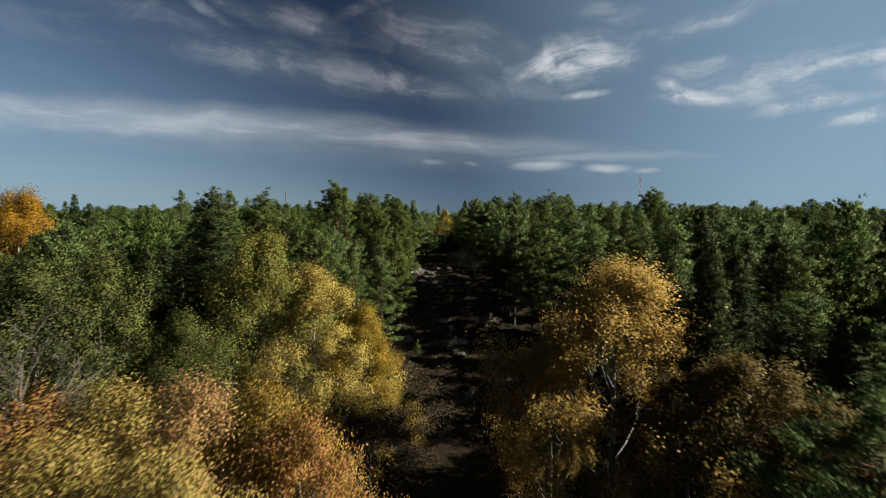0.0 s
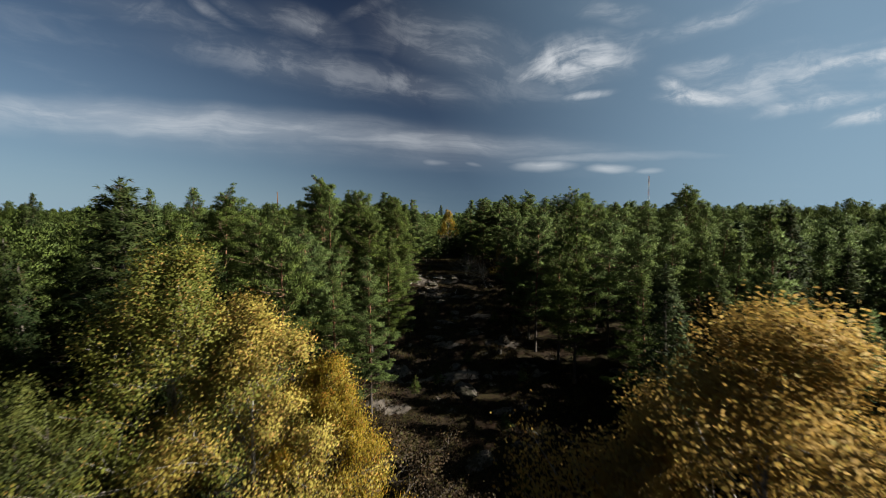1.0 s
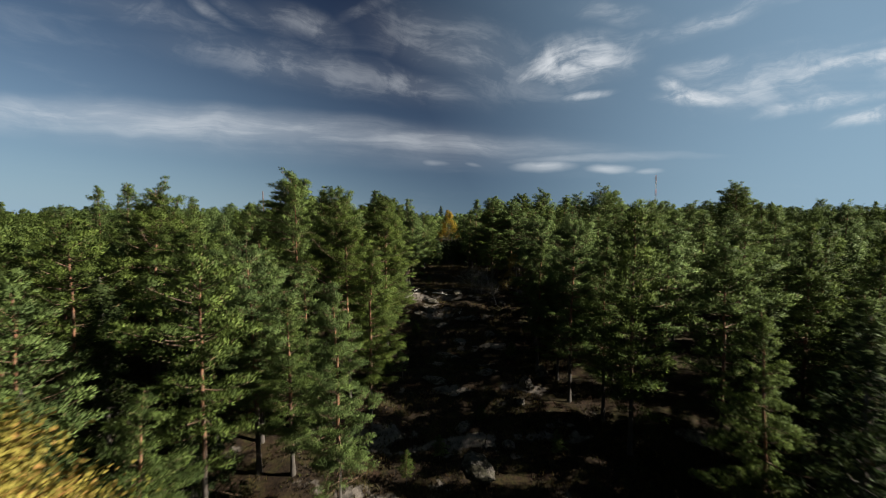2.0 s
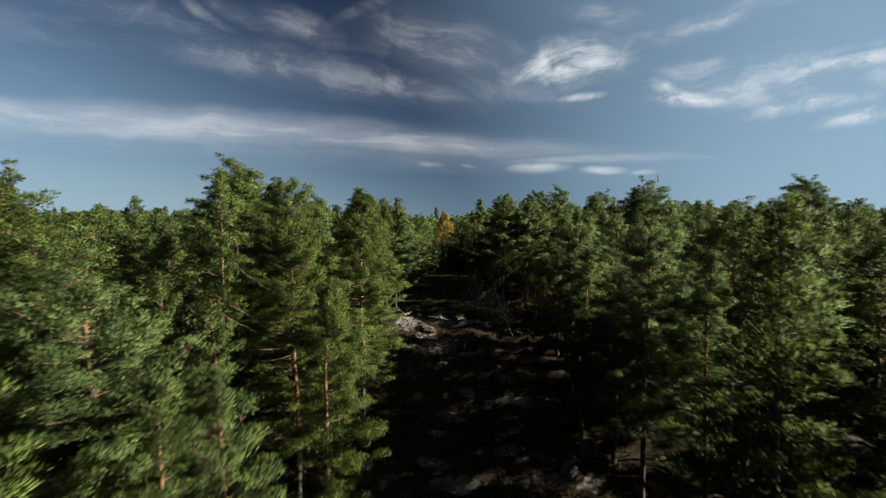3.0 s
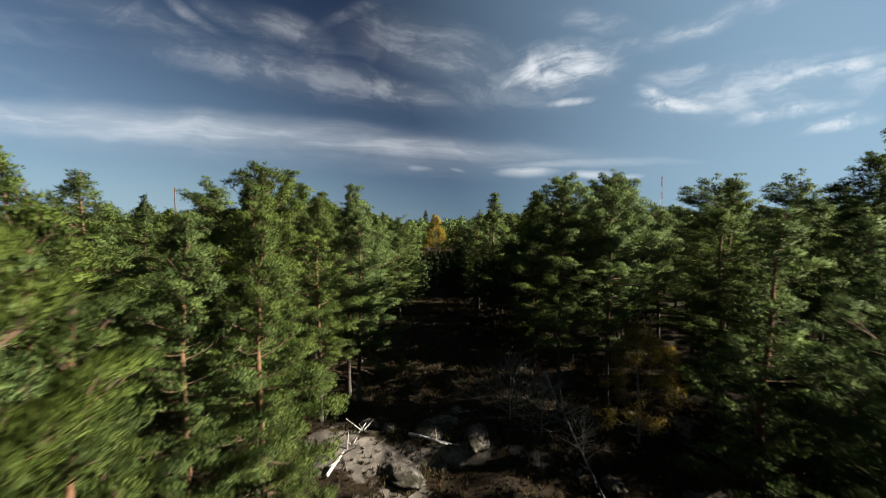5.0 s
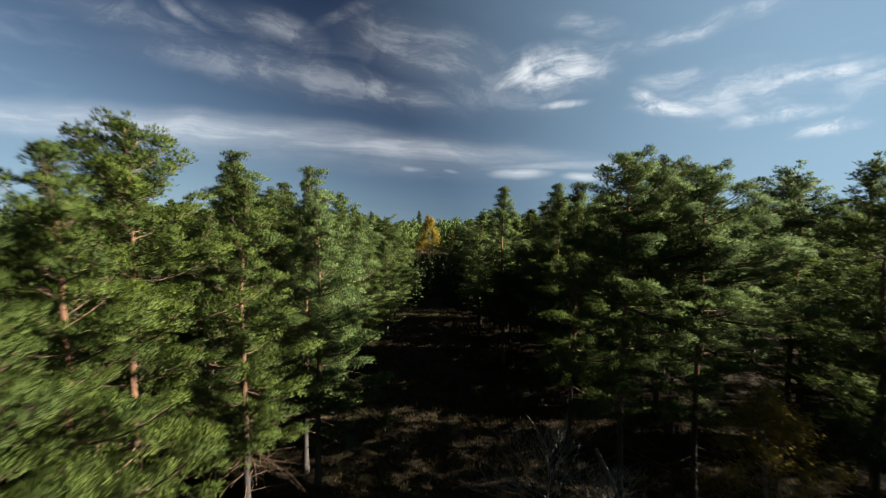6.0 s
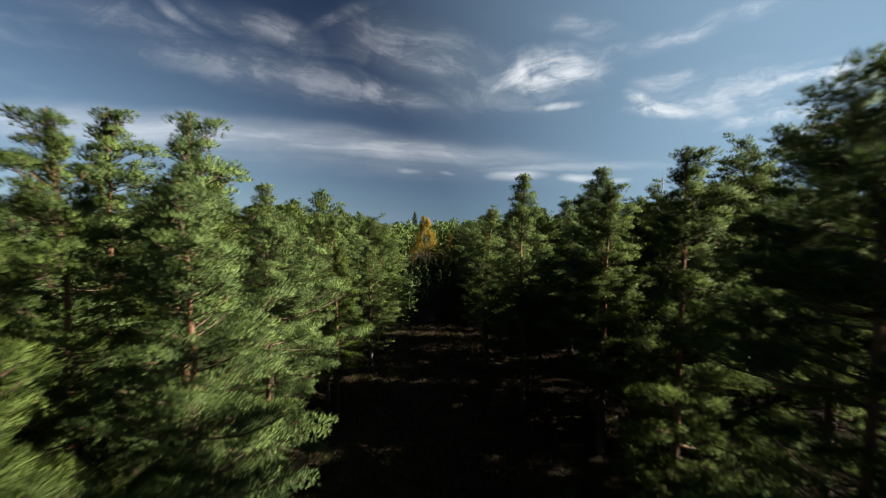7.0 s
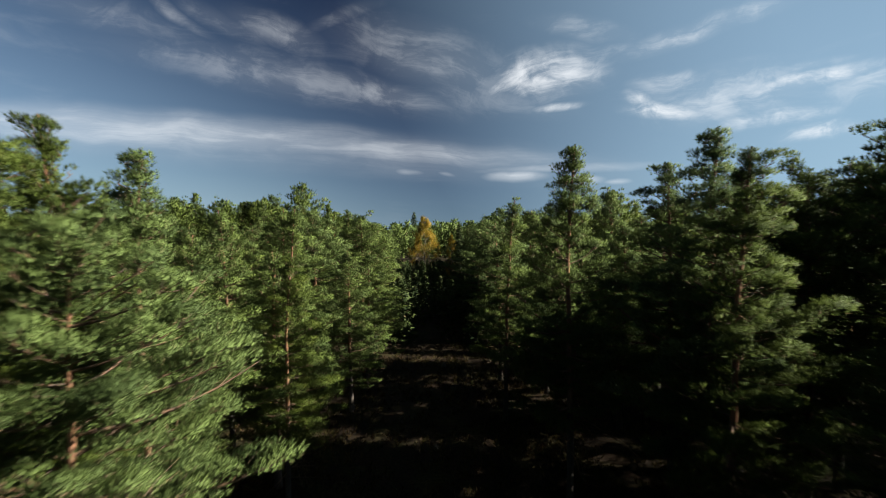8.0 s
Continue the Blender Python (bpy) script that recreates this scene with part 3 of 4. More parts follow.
# ---- ground ----
PROFILE_Y = (-3000, -60, 0, 30, 50, 60, 69, 77, 87, 94, 105, 126, 160, 300, 3000)
PROFILE_Z = (-6, -6, -5, -3.6, -1.4, 0.6, 2.7, 4.0, 5.6, 7.4, 6.9, 6.6, 6.0, 4.0, 0.0)


def ground_z(x, y):
    """The ground's height: a valley that climbs over bedrock ledges to a level wood."""
    z = np.interp(y, PROFILE_Y, PROFILE_Z)
    hill = max(0.0, min(1.0, (y - 40) / 15)) * max(0.0, min(1.0, (108 - y) / 10)) * max(0.0, 1 - abs(x) / 45)
    if hill > 0:
        # ledges of bedrock across the slope
        w = y / 5.2 + 0.9 * noise.noise((x * 0.07, y * 0.05, 3.0)) + 0.02 * x
        f = w - math.floor(w)
        step = min(1.0, max(0.0, (f - 0.62) / 0.2))
        z += hill * 0.9 * (step - f) * (0.6 + noise.noise((x * 0.12, y * 0.12, 9.0)))
        z += hill * 0.45 * noise.fractal((x * 0.25, y * 0.3, 1.0), 1.0, 2.0, 4)
    if abs(x) < 300 and -100 < y < 400:
        z += 0.9 * noise.noise((x * 0.03, y * 0.03, 5.0)) * min(1.0, abs(x) / 20) + 0.08 * noise.noise((x * 0.7, y * 0.7, 2.0))
    return z


def spread_axis(low, high, step, far):
    core = list(np.arange(low, high + step / 2, step))
    gap, edge = step, core[-1]
    more = []
    while edge < far:
        gap *= 1.28
        edge += gap
        more.append(edge)
    gap, edge, less = step, core[0], []
    while edge > -far:
        gap *= 1.28
        edge -= gap
        less.append(edge)
    return np.array(less[::-1] + core + more)


def build_ground():
    xs, ys = spread_axis(-24, 24, 0.4, 3200), spread_axis(36, 140, 0.45, 3200)
    verts = np.array([(x, y, ground_z(x, y)) for y in ys for x in xs])
    i, j = np.meshgrid(np.arange(len(ys) - 1), np.arange(len(xs) - 1), indexing="ij")
    k = len(xs)
    quads = np.stack([i * k + j, i * k + j + 1, (i + 1) * k + j + 1, (i + 1) * k + j], -1).reshape(-1, 4)
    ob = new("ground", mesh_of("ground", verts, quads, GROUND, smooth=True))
    tagged(ob, "rocky forest ground with heather, dry grass and bare bedrock", "ground", kind="structure")


build_ground()

# ---- the wood ----
PINE_NEAR = [pine_kind(11, 0.2, 2.6, 0.95, 0), pine_kind(12, 0.28, 3.1, 0.68, 0)]
PINE_MID = [pine_kind(21, 0.22, 2.65, 0.95, 1), pine_kind(22, 0.32, 2.9, 0.68, 1), pine_kind(23, 0.16, 2.8, 0.85, 1)]
PINE_FAR = [pine_kind(31, 0.24, 2.7, 0.95, 2), pine_kind(32, 0.32, 2.9, 0.7, 2), pine_kind(33, 0.18, 2.8, 0.85, 2)]
SPRUCE_NEAR = [spruce_kind(41, 2.8, 0)]
SPRUCE_MID = [spruce_kind(42, 2.6, 1), spruce_kind(43, 2.3, 1)]
ASPEN_LIME = [leaf_kind(51, "aspen_tree", "aspen turning from lime green to yellow on rocky ground", LEAF_LIME, 4.6, 66000, 0.112, base=0.12, forks=9)]
ASPEN_GOLD = [leaf_kind(52, "aspen_tree", "aspen with bright yellow autumn leaves and pale bark", LEAF_YELLOW, 4.8, 66000, 0.112, base=0.08, forks=9)]
ASPEN_ORANGE = [leaf_kind(53, "aspen_tree", "aspen with dense orange autumn leaves and pale bark", LEAF_ORANGE, 4.7, 72000, 0.105, base=0.1, forks=9)]
ASPEN_MIXED = [leaf_kind(54, "aspen_tree", "young aspen with mixed yellow and orange leaves", LEAF_GOLD, 3.6, 34000, 0.1, base=0.25, forks=8),
               leaf_kind(55, "aspen_tree", "young aspen with orange and reddish crown tips", LEAF_TIPS, 3.4, 34000, 0.1, base=0.25, forks=8)]
MAPLE_RUST = [leaf_kind(56, "maple_tree", "maple with thinning rust-brown leaves", LEAF_RUST, 4.6, 34000, 0.125, base=0.14)]
OAK_GREEN = [leaf_kind(57, "oak_tree", "oak still in dull green leaf", LEAF_GREEN, 5.2, 40000, 0.125, DARK_BARK, base=0.14)]
OAK_BROWN = [leaf_kind(58, "oak_tree", "small oak with withered brown leaves", LEAF_BROWN, 6.5, 15000, 0.2, DARK_BARK, base=0.12)]
BIRCH_GOLD = [leaf_kind(59, "birch_tree", "small birch with golden leaves under the pines", LEAF_YELLOW, 3.6, 12000, 0.15, base=0.15)]
BARE_TREE = [leaf_kind(60, "bare_tree", "leafless grey tree with fine pale branches", GREY_BARK, 5.0, 0, 0.1, DARK_BARK, base=0.15, bare=True)]
BARE_SHRUB = [leaf_kind(61, "bare_shrub", "leafless grey shrub on the bedrock", GREY_BARK, 9.0, 0, 0.1, base=0.03, bare=True, group="bare shrubs", forks=11)]

TAKEN = []
pick = np.random.default_rng(5)


def stand(kinds, x, y, top, wide=1.0, turn=None, lean=None, label="", form=None):
    """A tree of one of the kinds with its foot on the ground at (x, y) and its top at the height top."""
    kind = kinds[int(pick.integers(len(kinds))) if form is None else form]
    z = ground_z(x, y)
    TAKEN.append((x, y))
    return kind.place(x, y, z - 0.06, top - z, pick.uniform(0, 360) if turn is None else turn, wide * (15.0 / (top - z)) ** 0.6, lean or (0.0, 0.0), label)


EDGE_LEFT = [(-7.0, 54.0, 14.3), (-7.0, 76.6, 17.5), (-6.5, 73.5, 18.4), (-7.4, 95.6, 20.2), (-9.2, 92.4, 21.2), (-8.6, 89.0, 20.2), (-6.8, 101.3, 21.4),
             (-5.9, 99.8, 19.5), (-9.8, 102.0, 21.5), (-10.6, 100.2, 19.4), (-7.0, 108.5, 18.7), (-8.4, 113.6, 20.9), (-11.1, 114.0, 21.8), (-8.0, 126.5, 19.8),
             (-10.2, 124.0, 19.6), (-11.6, 73.2, 20.8), (-13.2, 75.5, 21.3), (-14.3, 69.5, 21.2), (-8.5, 83.5, 19.0), (-6.2, 119.5, 17.5), (-6.4, 62.5, 15.6), (-8.8, 66.0, 18.0), (-6.6, 84.5, 18.6)]
EDGE_RIGHT = [(10.2, 66.5, 17.6), (12.3, 64.0, 16.8), (9.3, 77.5, 17.8), (6.5, 97.1, 21.1), (9.3, 96.8, 20.6), (6.2, 102.5, 20.8), (8.3, 113.0, 20.9),
              (5.6, 119.0, 22.1), (9.2, 115.0, 22.0), (11.4, 121.6, 21.8), (12.3, 104.0, 21.9), (4.6, 128.5, 20.4), (13.4, 116.0, 20.6), (15.9, 50.0, 13.2), (8.6, 72.5, 16.5)]
SECOND_RIGHT = [(14.8, 77.6, 18.6), (15.2, 86.0, 19.0), (15.0, 95.2, 19.6), (13.8, 108.6, 19.4), (10.6, 108.0, 18.6), (11.0, 126.6, 18.8), (8.6, 133.5, 18.6)]
INNER_LEFT = [(-18.4, 81.2, 22.8), (-26.0, 67.2, 20.6), (-35.0, 77.5, 22.0), (-19.3, 86.0, 23.0), (-20.7, 92.0, 22.2), (-20.5, 96.0, 21.6), (-17.8, 107.3, 21.6),
              (-13.2, 108.4, 23.2), (-11.4, 111.0, 20.7), (-13.0, 104.0, 18.9), (-10.2, 133.0, 20.1), (-11.7, 142.0, 20.3), (-8.8, 137.0, 19.6), (-5.6, 141.0, 19.5),
              (-5.2, 148.0, 17.5), (-10.5, 156.0, 20.1), (-8.7, 164.0, 20.3), (-13.5, 58.0, 16.2), (-20.8, 64.0, 17.2), (-23.1, 50.0, 15.0), (-19.5, 67.0, 14.6), (-15.3, 48.0, 9.7)]
INNER_RIGHT = [(42.4, 96.0, 22.6), (46.5, 102.5, 23.3), (17.3, 98.5, 21.6), (18.4, 116.8, 23.2), (31.9, 120.5, 23.8), (31.0, 99.0, 20.8), (20.6, 92.2, 22.1), (27.8, 105.0, 22.0),
               (24.2, 92.0, 20.7), (19.9, 112.0, 20.3), (22.9, 108.0, 22.0), (16.5, 113.0, 21.4), (14.3, 121.0, 20.8), (13.0, 132.0, 21.4), (17.4, 119.0, 20.6), (8.9, 140.0, 20.3),
               (13.2, 150.0, 20.2), (6.4, 155.0, 19.7), (16.9, 137.0, 19.5), (10.1, 70.5, 15.4), (15.1, 70.0, 14.5), (31.0, 88.0, 19.6), (23.0, 52.0, 13.8)]
OUTER = [(-57.0, 103.0, 23.3), (-46.0, 111.0, 22.0), (-41.0, 124.0, 21.2), (49.2, 85.0, 19.6), (34.5, 103.3, 20.7), (15.3, 114.7, 20.6), (43.2, 92.0, 20.0), (56.0, 108.0, 19.8)]
# old pines with broad, rounded crowns; the rest of the edge is pointed
ROUND = {(-6.5, 73.5): 1.15, (6.5, 97.1): 1.08, (9.3, 96.8): 1.0, (12.3, 104.0): 1.05, (-9.2, 92.4): 1.05, (-7.0, 108.5): 1.0, (10.2, 66.5): 1.1, (9.3, 77.5): 1.05, (-8.8, 66.0): 1.1, (-11.6, 73.2): 1.1, (13.4, 116.0): 1.0}
for x, y, top in EDGE_LEFT + EDGE_RIGHT:
    stand(PINE_NEAR if abs(x) < 12.5 and y < 122 else PINE_MID, x, y, top, 0.93 * ROUND[x, y] if (x, y) in ROUND else pick.uniform(0.92, 1.06), form=1 if (x, y) in ROUND else 0,
          label="tall Scots pine at the edge of the rocky clearing" if top > 17 else "shorter Scots pine at the edge of the rocky clearing")
for x, y, top in ((-5.2, 131.0, 17.2), (-7.2, 121.5, 17.6), (-9.6, 118.4, 18.4), (-12.6, 119.5, 19.3), (-4.8, 137.0, 16.8), (-12.2, 129.0, 18.8), (-14.6, 135.0, 19.2), (-9.6, 70.2, 18.2), (-10.4, 78.4, 19.4), (-12.2, 82.6, 19.6), (-11.4, 62.6, 14.6), (-15.4, 65.4, 15.6), (-17.4, 60.0, 14.4), (-11.0, 57.6, 12.8), (-18.4, 71.0, 17.4), (-14.6, 61.4, 14.0), (-8.6, 72.8, 17.0), (-7.8, 70.0, 14.4)):
    stand(PINE_MID, x, y, top, 1.15, form=2)
for x, y, top in INNER_LEFT + INNER_RIGHT + SECOND_RIGHT:
    stand(PINE_NEAR if abs(x) < 14 and 90 < y < 128 else PINE_MID, x, y, top, pick.uniform(1.05, 1.28))
for x, y, top in OUTER:
    stand(PINE_FAR, x, y, top)
stand(SPRUCE_NEAR, -20.0, 41.2, 19.9, 1.8, label="tall dark spruce with brown cones at its top")
for x, y, top, w in ((-25.7, 46.0, 14.2, 1.0), (28.7, 52.0, 18.8, 1.15), (27.8, 42.0, 9.9, 1.0), (38.0, 47.0, 8.6, 0.8), (-56.0, 75.0, 19.9, 1.0), (-86.0, 110.0, 23.2, 1.0), (-36.0, 128.0, 22.6, 0.8)):
    stand(SPRUCE_MID, x, y, top, w)
for x, y, top, w in ((14.0, 24.6, 16.3, 0.85), (19.6, 31.2, 15.2, 1.3), (21.5, 25.0, 12.0, 1.1)):
    stand(SPRUCE_NEAR, x, y, top, w, label="dark spruce with hanging boughs beside the aspens")
stand(SPRUCE_MID, -4.0, 420.0, 31.0, 1.4, label="lone tall spruce rising over the far wood")
stand(SPRUCE_MID, 5.6, 173.0, 19.7, 0.7)

stand(ASPEN_LIME, -14.0, 36.0, 15.5, 1.15, turn=20)
stand(ASPEN_GOLD, -9.7, 35.0, 12.5, 1.15, turn=140)
stand(ASPEN_GOLD, -6.4, 35.8, 9.6, 0.85)
stand(ASPEN_ORANGE, 10.0, 27.2, 14.1, 1.32, turn=35)
stand(ASPEN_ORANGE, 6.7, 28.4, 10.4, 0.6)
stand(ASPEN_ORANGE, -43.3, 48.0, 19.4, 1.0)
for x, y, top in ((-7.9, 20.0, 9.9), (-10.6, 19.0, 10.5), (-12.9, 18.0, 10.6), (-15.7, 17.0, 10.4), (-5.6, 18.5, 9.0), (-8.6, 13.5, 10.0), (-12.2, 14.0, 10.2)):
    stand(ASPEN_MIXED, x, y, top, 1.1)
for x, y, top, w in ((14.7, 22.0, 10.4, 1.0), (12.6, 23.5, 9.4, 0.9), (16.5, 20.0, 9.1, 0.8)):
    stand(MAPLE_RUST, x, y, top, w)
for x, y, top, w in ((-21.9, 30.0, 13.8, 0.9), (-24.5, 27.5, 13.4, 0.9), (-16.9, 30.0, 10.1, 0.8), (-34.0, 43.0, 14.5, 1.0)):
    stand(OAK_GREEN, x, y, top, w)
stand(BARE_TREE, -17.0, 19.0, 13.3)
stand(BARE_TREE, 38.0, 72.0, 12.0, 0.8)
stand(BARE_TREE, 11.0, 24.5, 6.0, 0.9)
stand(BARE_TREE, -9.4, 97.6, 14.5, 0.45)
stand(OAK_BROWN, -4.4, 38.0, 5.1, 1.2)
stand(OAK_BROWN, -5.4, 33.0, 3.2, 1.1)
stand(BIRCH_GOLD, 9.7, 93.4, 13.6, 0.75)
stand(BIRCH_GOLD, 13.6, 98.0, 11.0, 0.6)
stand(BIRCH_GOLD, -15.0, 63.0, 7.5, 0.5)
stand(BIRCH_GOLD, -8.5, 129.0, 11.0, 0.5)
stand(ASPEN_GOLD, 1.2, 258.0, 22.0, 0.9, label="far aspen in full yellow leaf among conifers")
stand(BIRCH_GOLD, 7.4, 215.0, 17.6, 0.5)
stand(BARE_SHRUB, 3.4, 96.3, ground_z(3.4, 96.3) + 3.5, 0.52)
stand(BARE_SHRUB, 4.7, 94.0, ground_z(4.7, 94.0) + 3.0, 0.45)
stand(BARE_SHRUB, 6.3, 92.0, ground_z(6.3, 92.0) + 2.3, 0.3)
TAKEN.extend([(-3.0, 38.0), (3.0, 40.0)])


def open_here(x, y):
    """True in the clearing that the flight follows, where no tree stands."""
    left = np.interp(y, (0, 25, 38, 50, 60, 95, 120, 140, 158), (-27, -25, -22, -9, -8, -8, -5.6, -4, 0))
    # the near right bound lets in unseen trees that shade the ground
    right = np.interp(y, (0, 30, 45, 60, 95, 120, 140, 158), (14, 15.5, 12, 10.5, 9, 5.5, 4, 0))
    return left < x < right


def fill_wood():
    """The rest of the near wood: a jittered stand of pines with some spruces."""
    rng = np.random.default_rng(77)
    for y in np.arange(6, 146, 4.4):
        for x in np.arange(-48, 49, 4.4):
            px, py = x + rng.uniform(-2.2, 2.2), y + rng.uniform(-2.2, 2.2)
            thin = 8 < px < 26 and 52 < py < 94 and rng.random() < 0.35
            if thin or open_here(px, py) or abs(px) > 30 + 0.1 * py or min(math.hypot(px - a, py - b) for a, b in TAKEN) < 3.4:
                continue
            top = rng.normal(17.7, 1.6) if py > 60 else rng.normal(14.8 if px < 0 or py > 38 else 11.0, 1.3)
            if py > 158 and abs(px - 0.5) < 7:
                top = 17.6 - (py - 100) * 0.075
            # unseen trees beyond the right edge of view, added tall to shade the near ground
            if px > py * 0.95 + 4:
                top = 16.5
            top = max(min(top, 16.4) if py < 60 else min(top, 18.9), ground_z(px, py) + 6)
            if rng.random() < (0.03 if py > 60 else 0.5):
                stand(SPRUCE_MID, px, py, top - 0.3, 1.15)
            else:
                stand(PINE_MID if abs(px) < 24 and py > 70 else PINE_FAR, px, py, top, rng.uniform(1.05, 1.3))


fill_wood()
beside = np.random.default_rng(31)
for y in np.arange(149, 262, 6.0):
    for x in (-17.0, -11.6, 12.6, 18.0):
        px, py = x + beside.uniform(-1.8, 1.8), y + beside.uniform(-2, 2)
        if min(math.hypot(px - a, py - b) for a, b in TAKEN) > 3.2:
            stand(PINE_FAR, px, py, ground_z(px, py) + beside.normal(13.6, 1.0), 1.15)

GROVE = 24.0


def grove_mesh(name, forms, mat, places):
    """Many crowns joined into one mesh: (form, x, y, foot, width, height, turn) for each."""
    verts, norms = [], []
    for form, x, y, z, wide, tall, a in places:
        turn = np.array([[math.cos(a), -math.sin(a), 0], [math.sin(a), math.cos(a), 0], [0, 0, 1]])
        verts.append((forms[form][2][0] * (wide, wide, tall)) @ turn.T + (x, y, z))
        norms.append(forms[form][2][2] @ turn.T)
    verts = np.concatenate(verts)
    return mesh_of(name, verts, np.arange(len(verts)).reshape(-1, 3), mat, normals=np.concatenate(norms))


def far_woods():
    """The wood from beyond the near trees to the horizon, too many trees to count: groves of joined crowns."""
    rng = np.random.default_rng(99)
    forms = [pine_arrays(71, 0.24, 2.7, 0.95, 3), pine_arrays(72, 0.32, 2.9, 0.68, 3), pine_arrays(73, 0.2, 2.7, 0.95, 3)]
    spots = [(i * 5.6 - 8.4 + rng.uniform(-1.9, 1.9), j * 5.6 - 8.4 + rng.uniform(-1.9, 1.9)) for i in range(4) for j in range(4)]
    grove = grove_mesh("pine_grove", forms, NEEDLES, [(rng.integers(3), x, y, 0.0, rng.uniform(1.0, 1.25), rng.normal(1.0, 0.07), rng.uniform(0, 6.28)) for x, y in spots])
    dark = [spruce_arrays(74, 2.6, 2), spruce_arrays(75, 2.2, 2)]
    spots = [(rng.uniform(-11, 11), rng.uniform(-11, 11)) for k in range(5)]
    firs = grove_mesh("spruce_grove", dark, SPRUCE, [(rng.integers(2), x, y, 0.0, rng.uniform(1.0, 1.3), rng.normal(0.98, 0.1), rng.uniform(0, 6.28)) for x, y in spots])
    for y in np.arange(-30, 250, GROVE):
        half = 72 + 0.95 * max(0.0, y)
        for x in np.arange(-(half // GROVE) * GROVE, half, GROVE):
            inside = abs(x) < 31 + 0.1 * y + GROVE / 2 - 4 and y < 146 + GROVE / 2
            if inside or y >= 140 and abs(x) < 9 + GROVE / 2:
                continue
            g = min(ground_z(x, y), ground_z(x, y - 8), ground_z(x, y + 8))
            top = g + 15.0 if y > 160 else 15.7
            for name, me, words in (("far_woods", grove, "dense green pine wood stretching to the horizon"), ("far_spruces", firs, "dark spruces scattered through the far wood")):
                if me is firs and rng.random() < (0.55 if y > 60 else 0.1):
                    continue
                ob = new(name, me)
                ob.matrix_basis = pose(x + rng.uniform(-1.5, 1.5), y + rng.uniform(-2, 2), g - 0.1, 0, 0, 90 * rng.integers(4)) @ Matrix.Diagonal((1, 1, (top + rng.normal(0, 0.4) - g) / 15.0, 1))
                tagged(ob, words, "forest", kind="stuff")
    # low dark spruces that close the clearing's far end, then the wood thinning out to the horizon
    close = []
    for y in np.arange(146, 264, 3.2):
        for x in np.arange(-10, 12, 3.2):
            px, py = x + rng.uniform(-1.3, 1.3), y + rng.uniform(-1.3, 1.3)
            g = ground_z(px, py)
            s = (max(g + 4.0, 17.2 - (py - 100) * 0.075 - rng.uniform(0, 1.5)) - g) / 15.0
            if not open_here(px, py) and min(math.hypot(px - a, py - b) for a, b in TAKEN) > 2.5:
                close.append((0, px, py, g, s * 1.3, s, rng.uniform(0, 6.28)))
    ob = new("far_spruces", grove_mesh("low_spruces", [spruce_arrays(76, 2.5, 3)], SPRUCE, close))
    tagged(ob, "low dark spruces closing the end of the clearing", "forest", kind="stuff")
    coarse, wide, y = [pine_arrays(k, 0.26, 3.0, 0.75, 4) for k in (77, 78, 79)], [], 262.0
    while y < 1150:
        gap = 6.5 + (y - 262) * 0.13
        for x in np.arange(-40 - 0.92 * y, 40 + 0.92 * y, gap):
            px, py = x + rng.uniform(-0.45, 0.45) * gap, y + rng.uniform(-0.45, 0.45) * gap
            if min(math.hypot(px - a, py - b) for a, b in TAKEN) > 3.5:
                grow = (gap / 6.5) ** 0.55
                wide.append((rng.integers(3), px, py, ground_z(px, py), grow, rng.normal(1.03, 0.08), rng.uniform(0, 6.28)))
        y += gap
    ob = new("far_woods", grove_mesh("distant_pines", coarse, NEEDLES, wide))
    tagged(ob, "dense green pine wood stretching to the horizon", "forest", kind="stuff")


far_woods()

# ---- rocks ----


def boulder_mesh(seed, size, squash):
    """A rounded, ice-worn boulder."""
    bm = bmesh.new()
    bmesh.ops.create_icosphere(bm, subdivisions=4, radius=1.0)
    for v in bm.verts:
        n1 = noise.fractal(v.co * 0.9 + Vector((seed * 3.7, 0, 0)), 1.0, 2.0, 4)
        cut = noise.cell(v.co * 1.1 + Vector((seed, seed, 0)))
        fine = noise.fractal(v.co * 3.2 + Vector((0, seed * 1.9, 0)), 1.0, 2.1, 3)
        v.co *= 1 + 0.3 * n1 + 0.14 * cut + 0.07 * fine
        v.co.x *= size[0]
        v.co.y *= size[1]
        v.co.z = max(v.co.z, -0.45) * size[2] * squash
    me = bpy.data.meshes.new("boulder")
    bm.to_mesh(me)
    bm.free()
    for f in me.polygons:
        f.use_smooth = True
    me.materials.append(STONE)
    return me


def boulder(seed, x, y, wide, deep, high, label):
    ob = new("boulder", boulder_mesh(seed, (wide / 2, deep / 2, high), 0.75))
    ob.matrix_basis = pose(x, y, ground_z(x, y) + 0.12 * high, 0, 0, seed * 47 % 360)
    tagged(ob, label, "rock", "rocks of the clearing")


for k, (x, y, w, d, h) in enumerate(((-4.7, 95.7, 1.1, 0.8, 0.55), (-3.5, 95.1, 0.8, 0.7, 0.5), (7.2, 90.4, 1.3, 0.9, 0.45), (-2.6, 88.0, 1.0, 0.8, 0.5), (6.8, 68.8, 1.2, 0.8, 1.0),
                                     (8.7, 71.4, 1.5, 1.0, 1.0), (6.0, 66.5, 0.9, 0.7, 0.6), (4.2, 61.0, 1.0, 0.8, 0.5), (0.2, 125.0, 0.35, 0.3, 0.3), (1.4, 141.0, 0.5, 0.4, 0.6))):
    boulder(k, x, y, w, d, h, "small pale stone on the forest path" if w < 0.6 else "rounded grey boulder with lichen in heather")
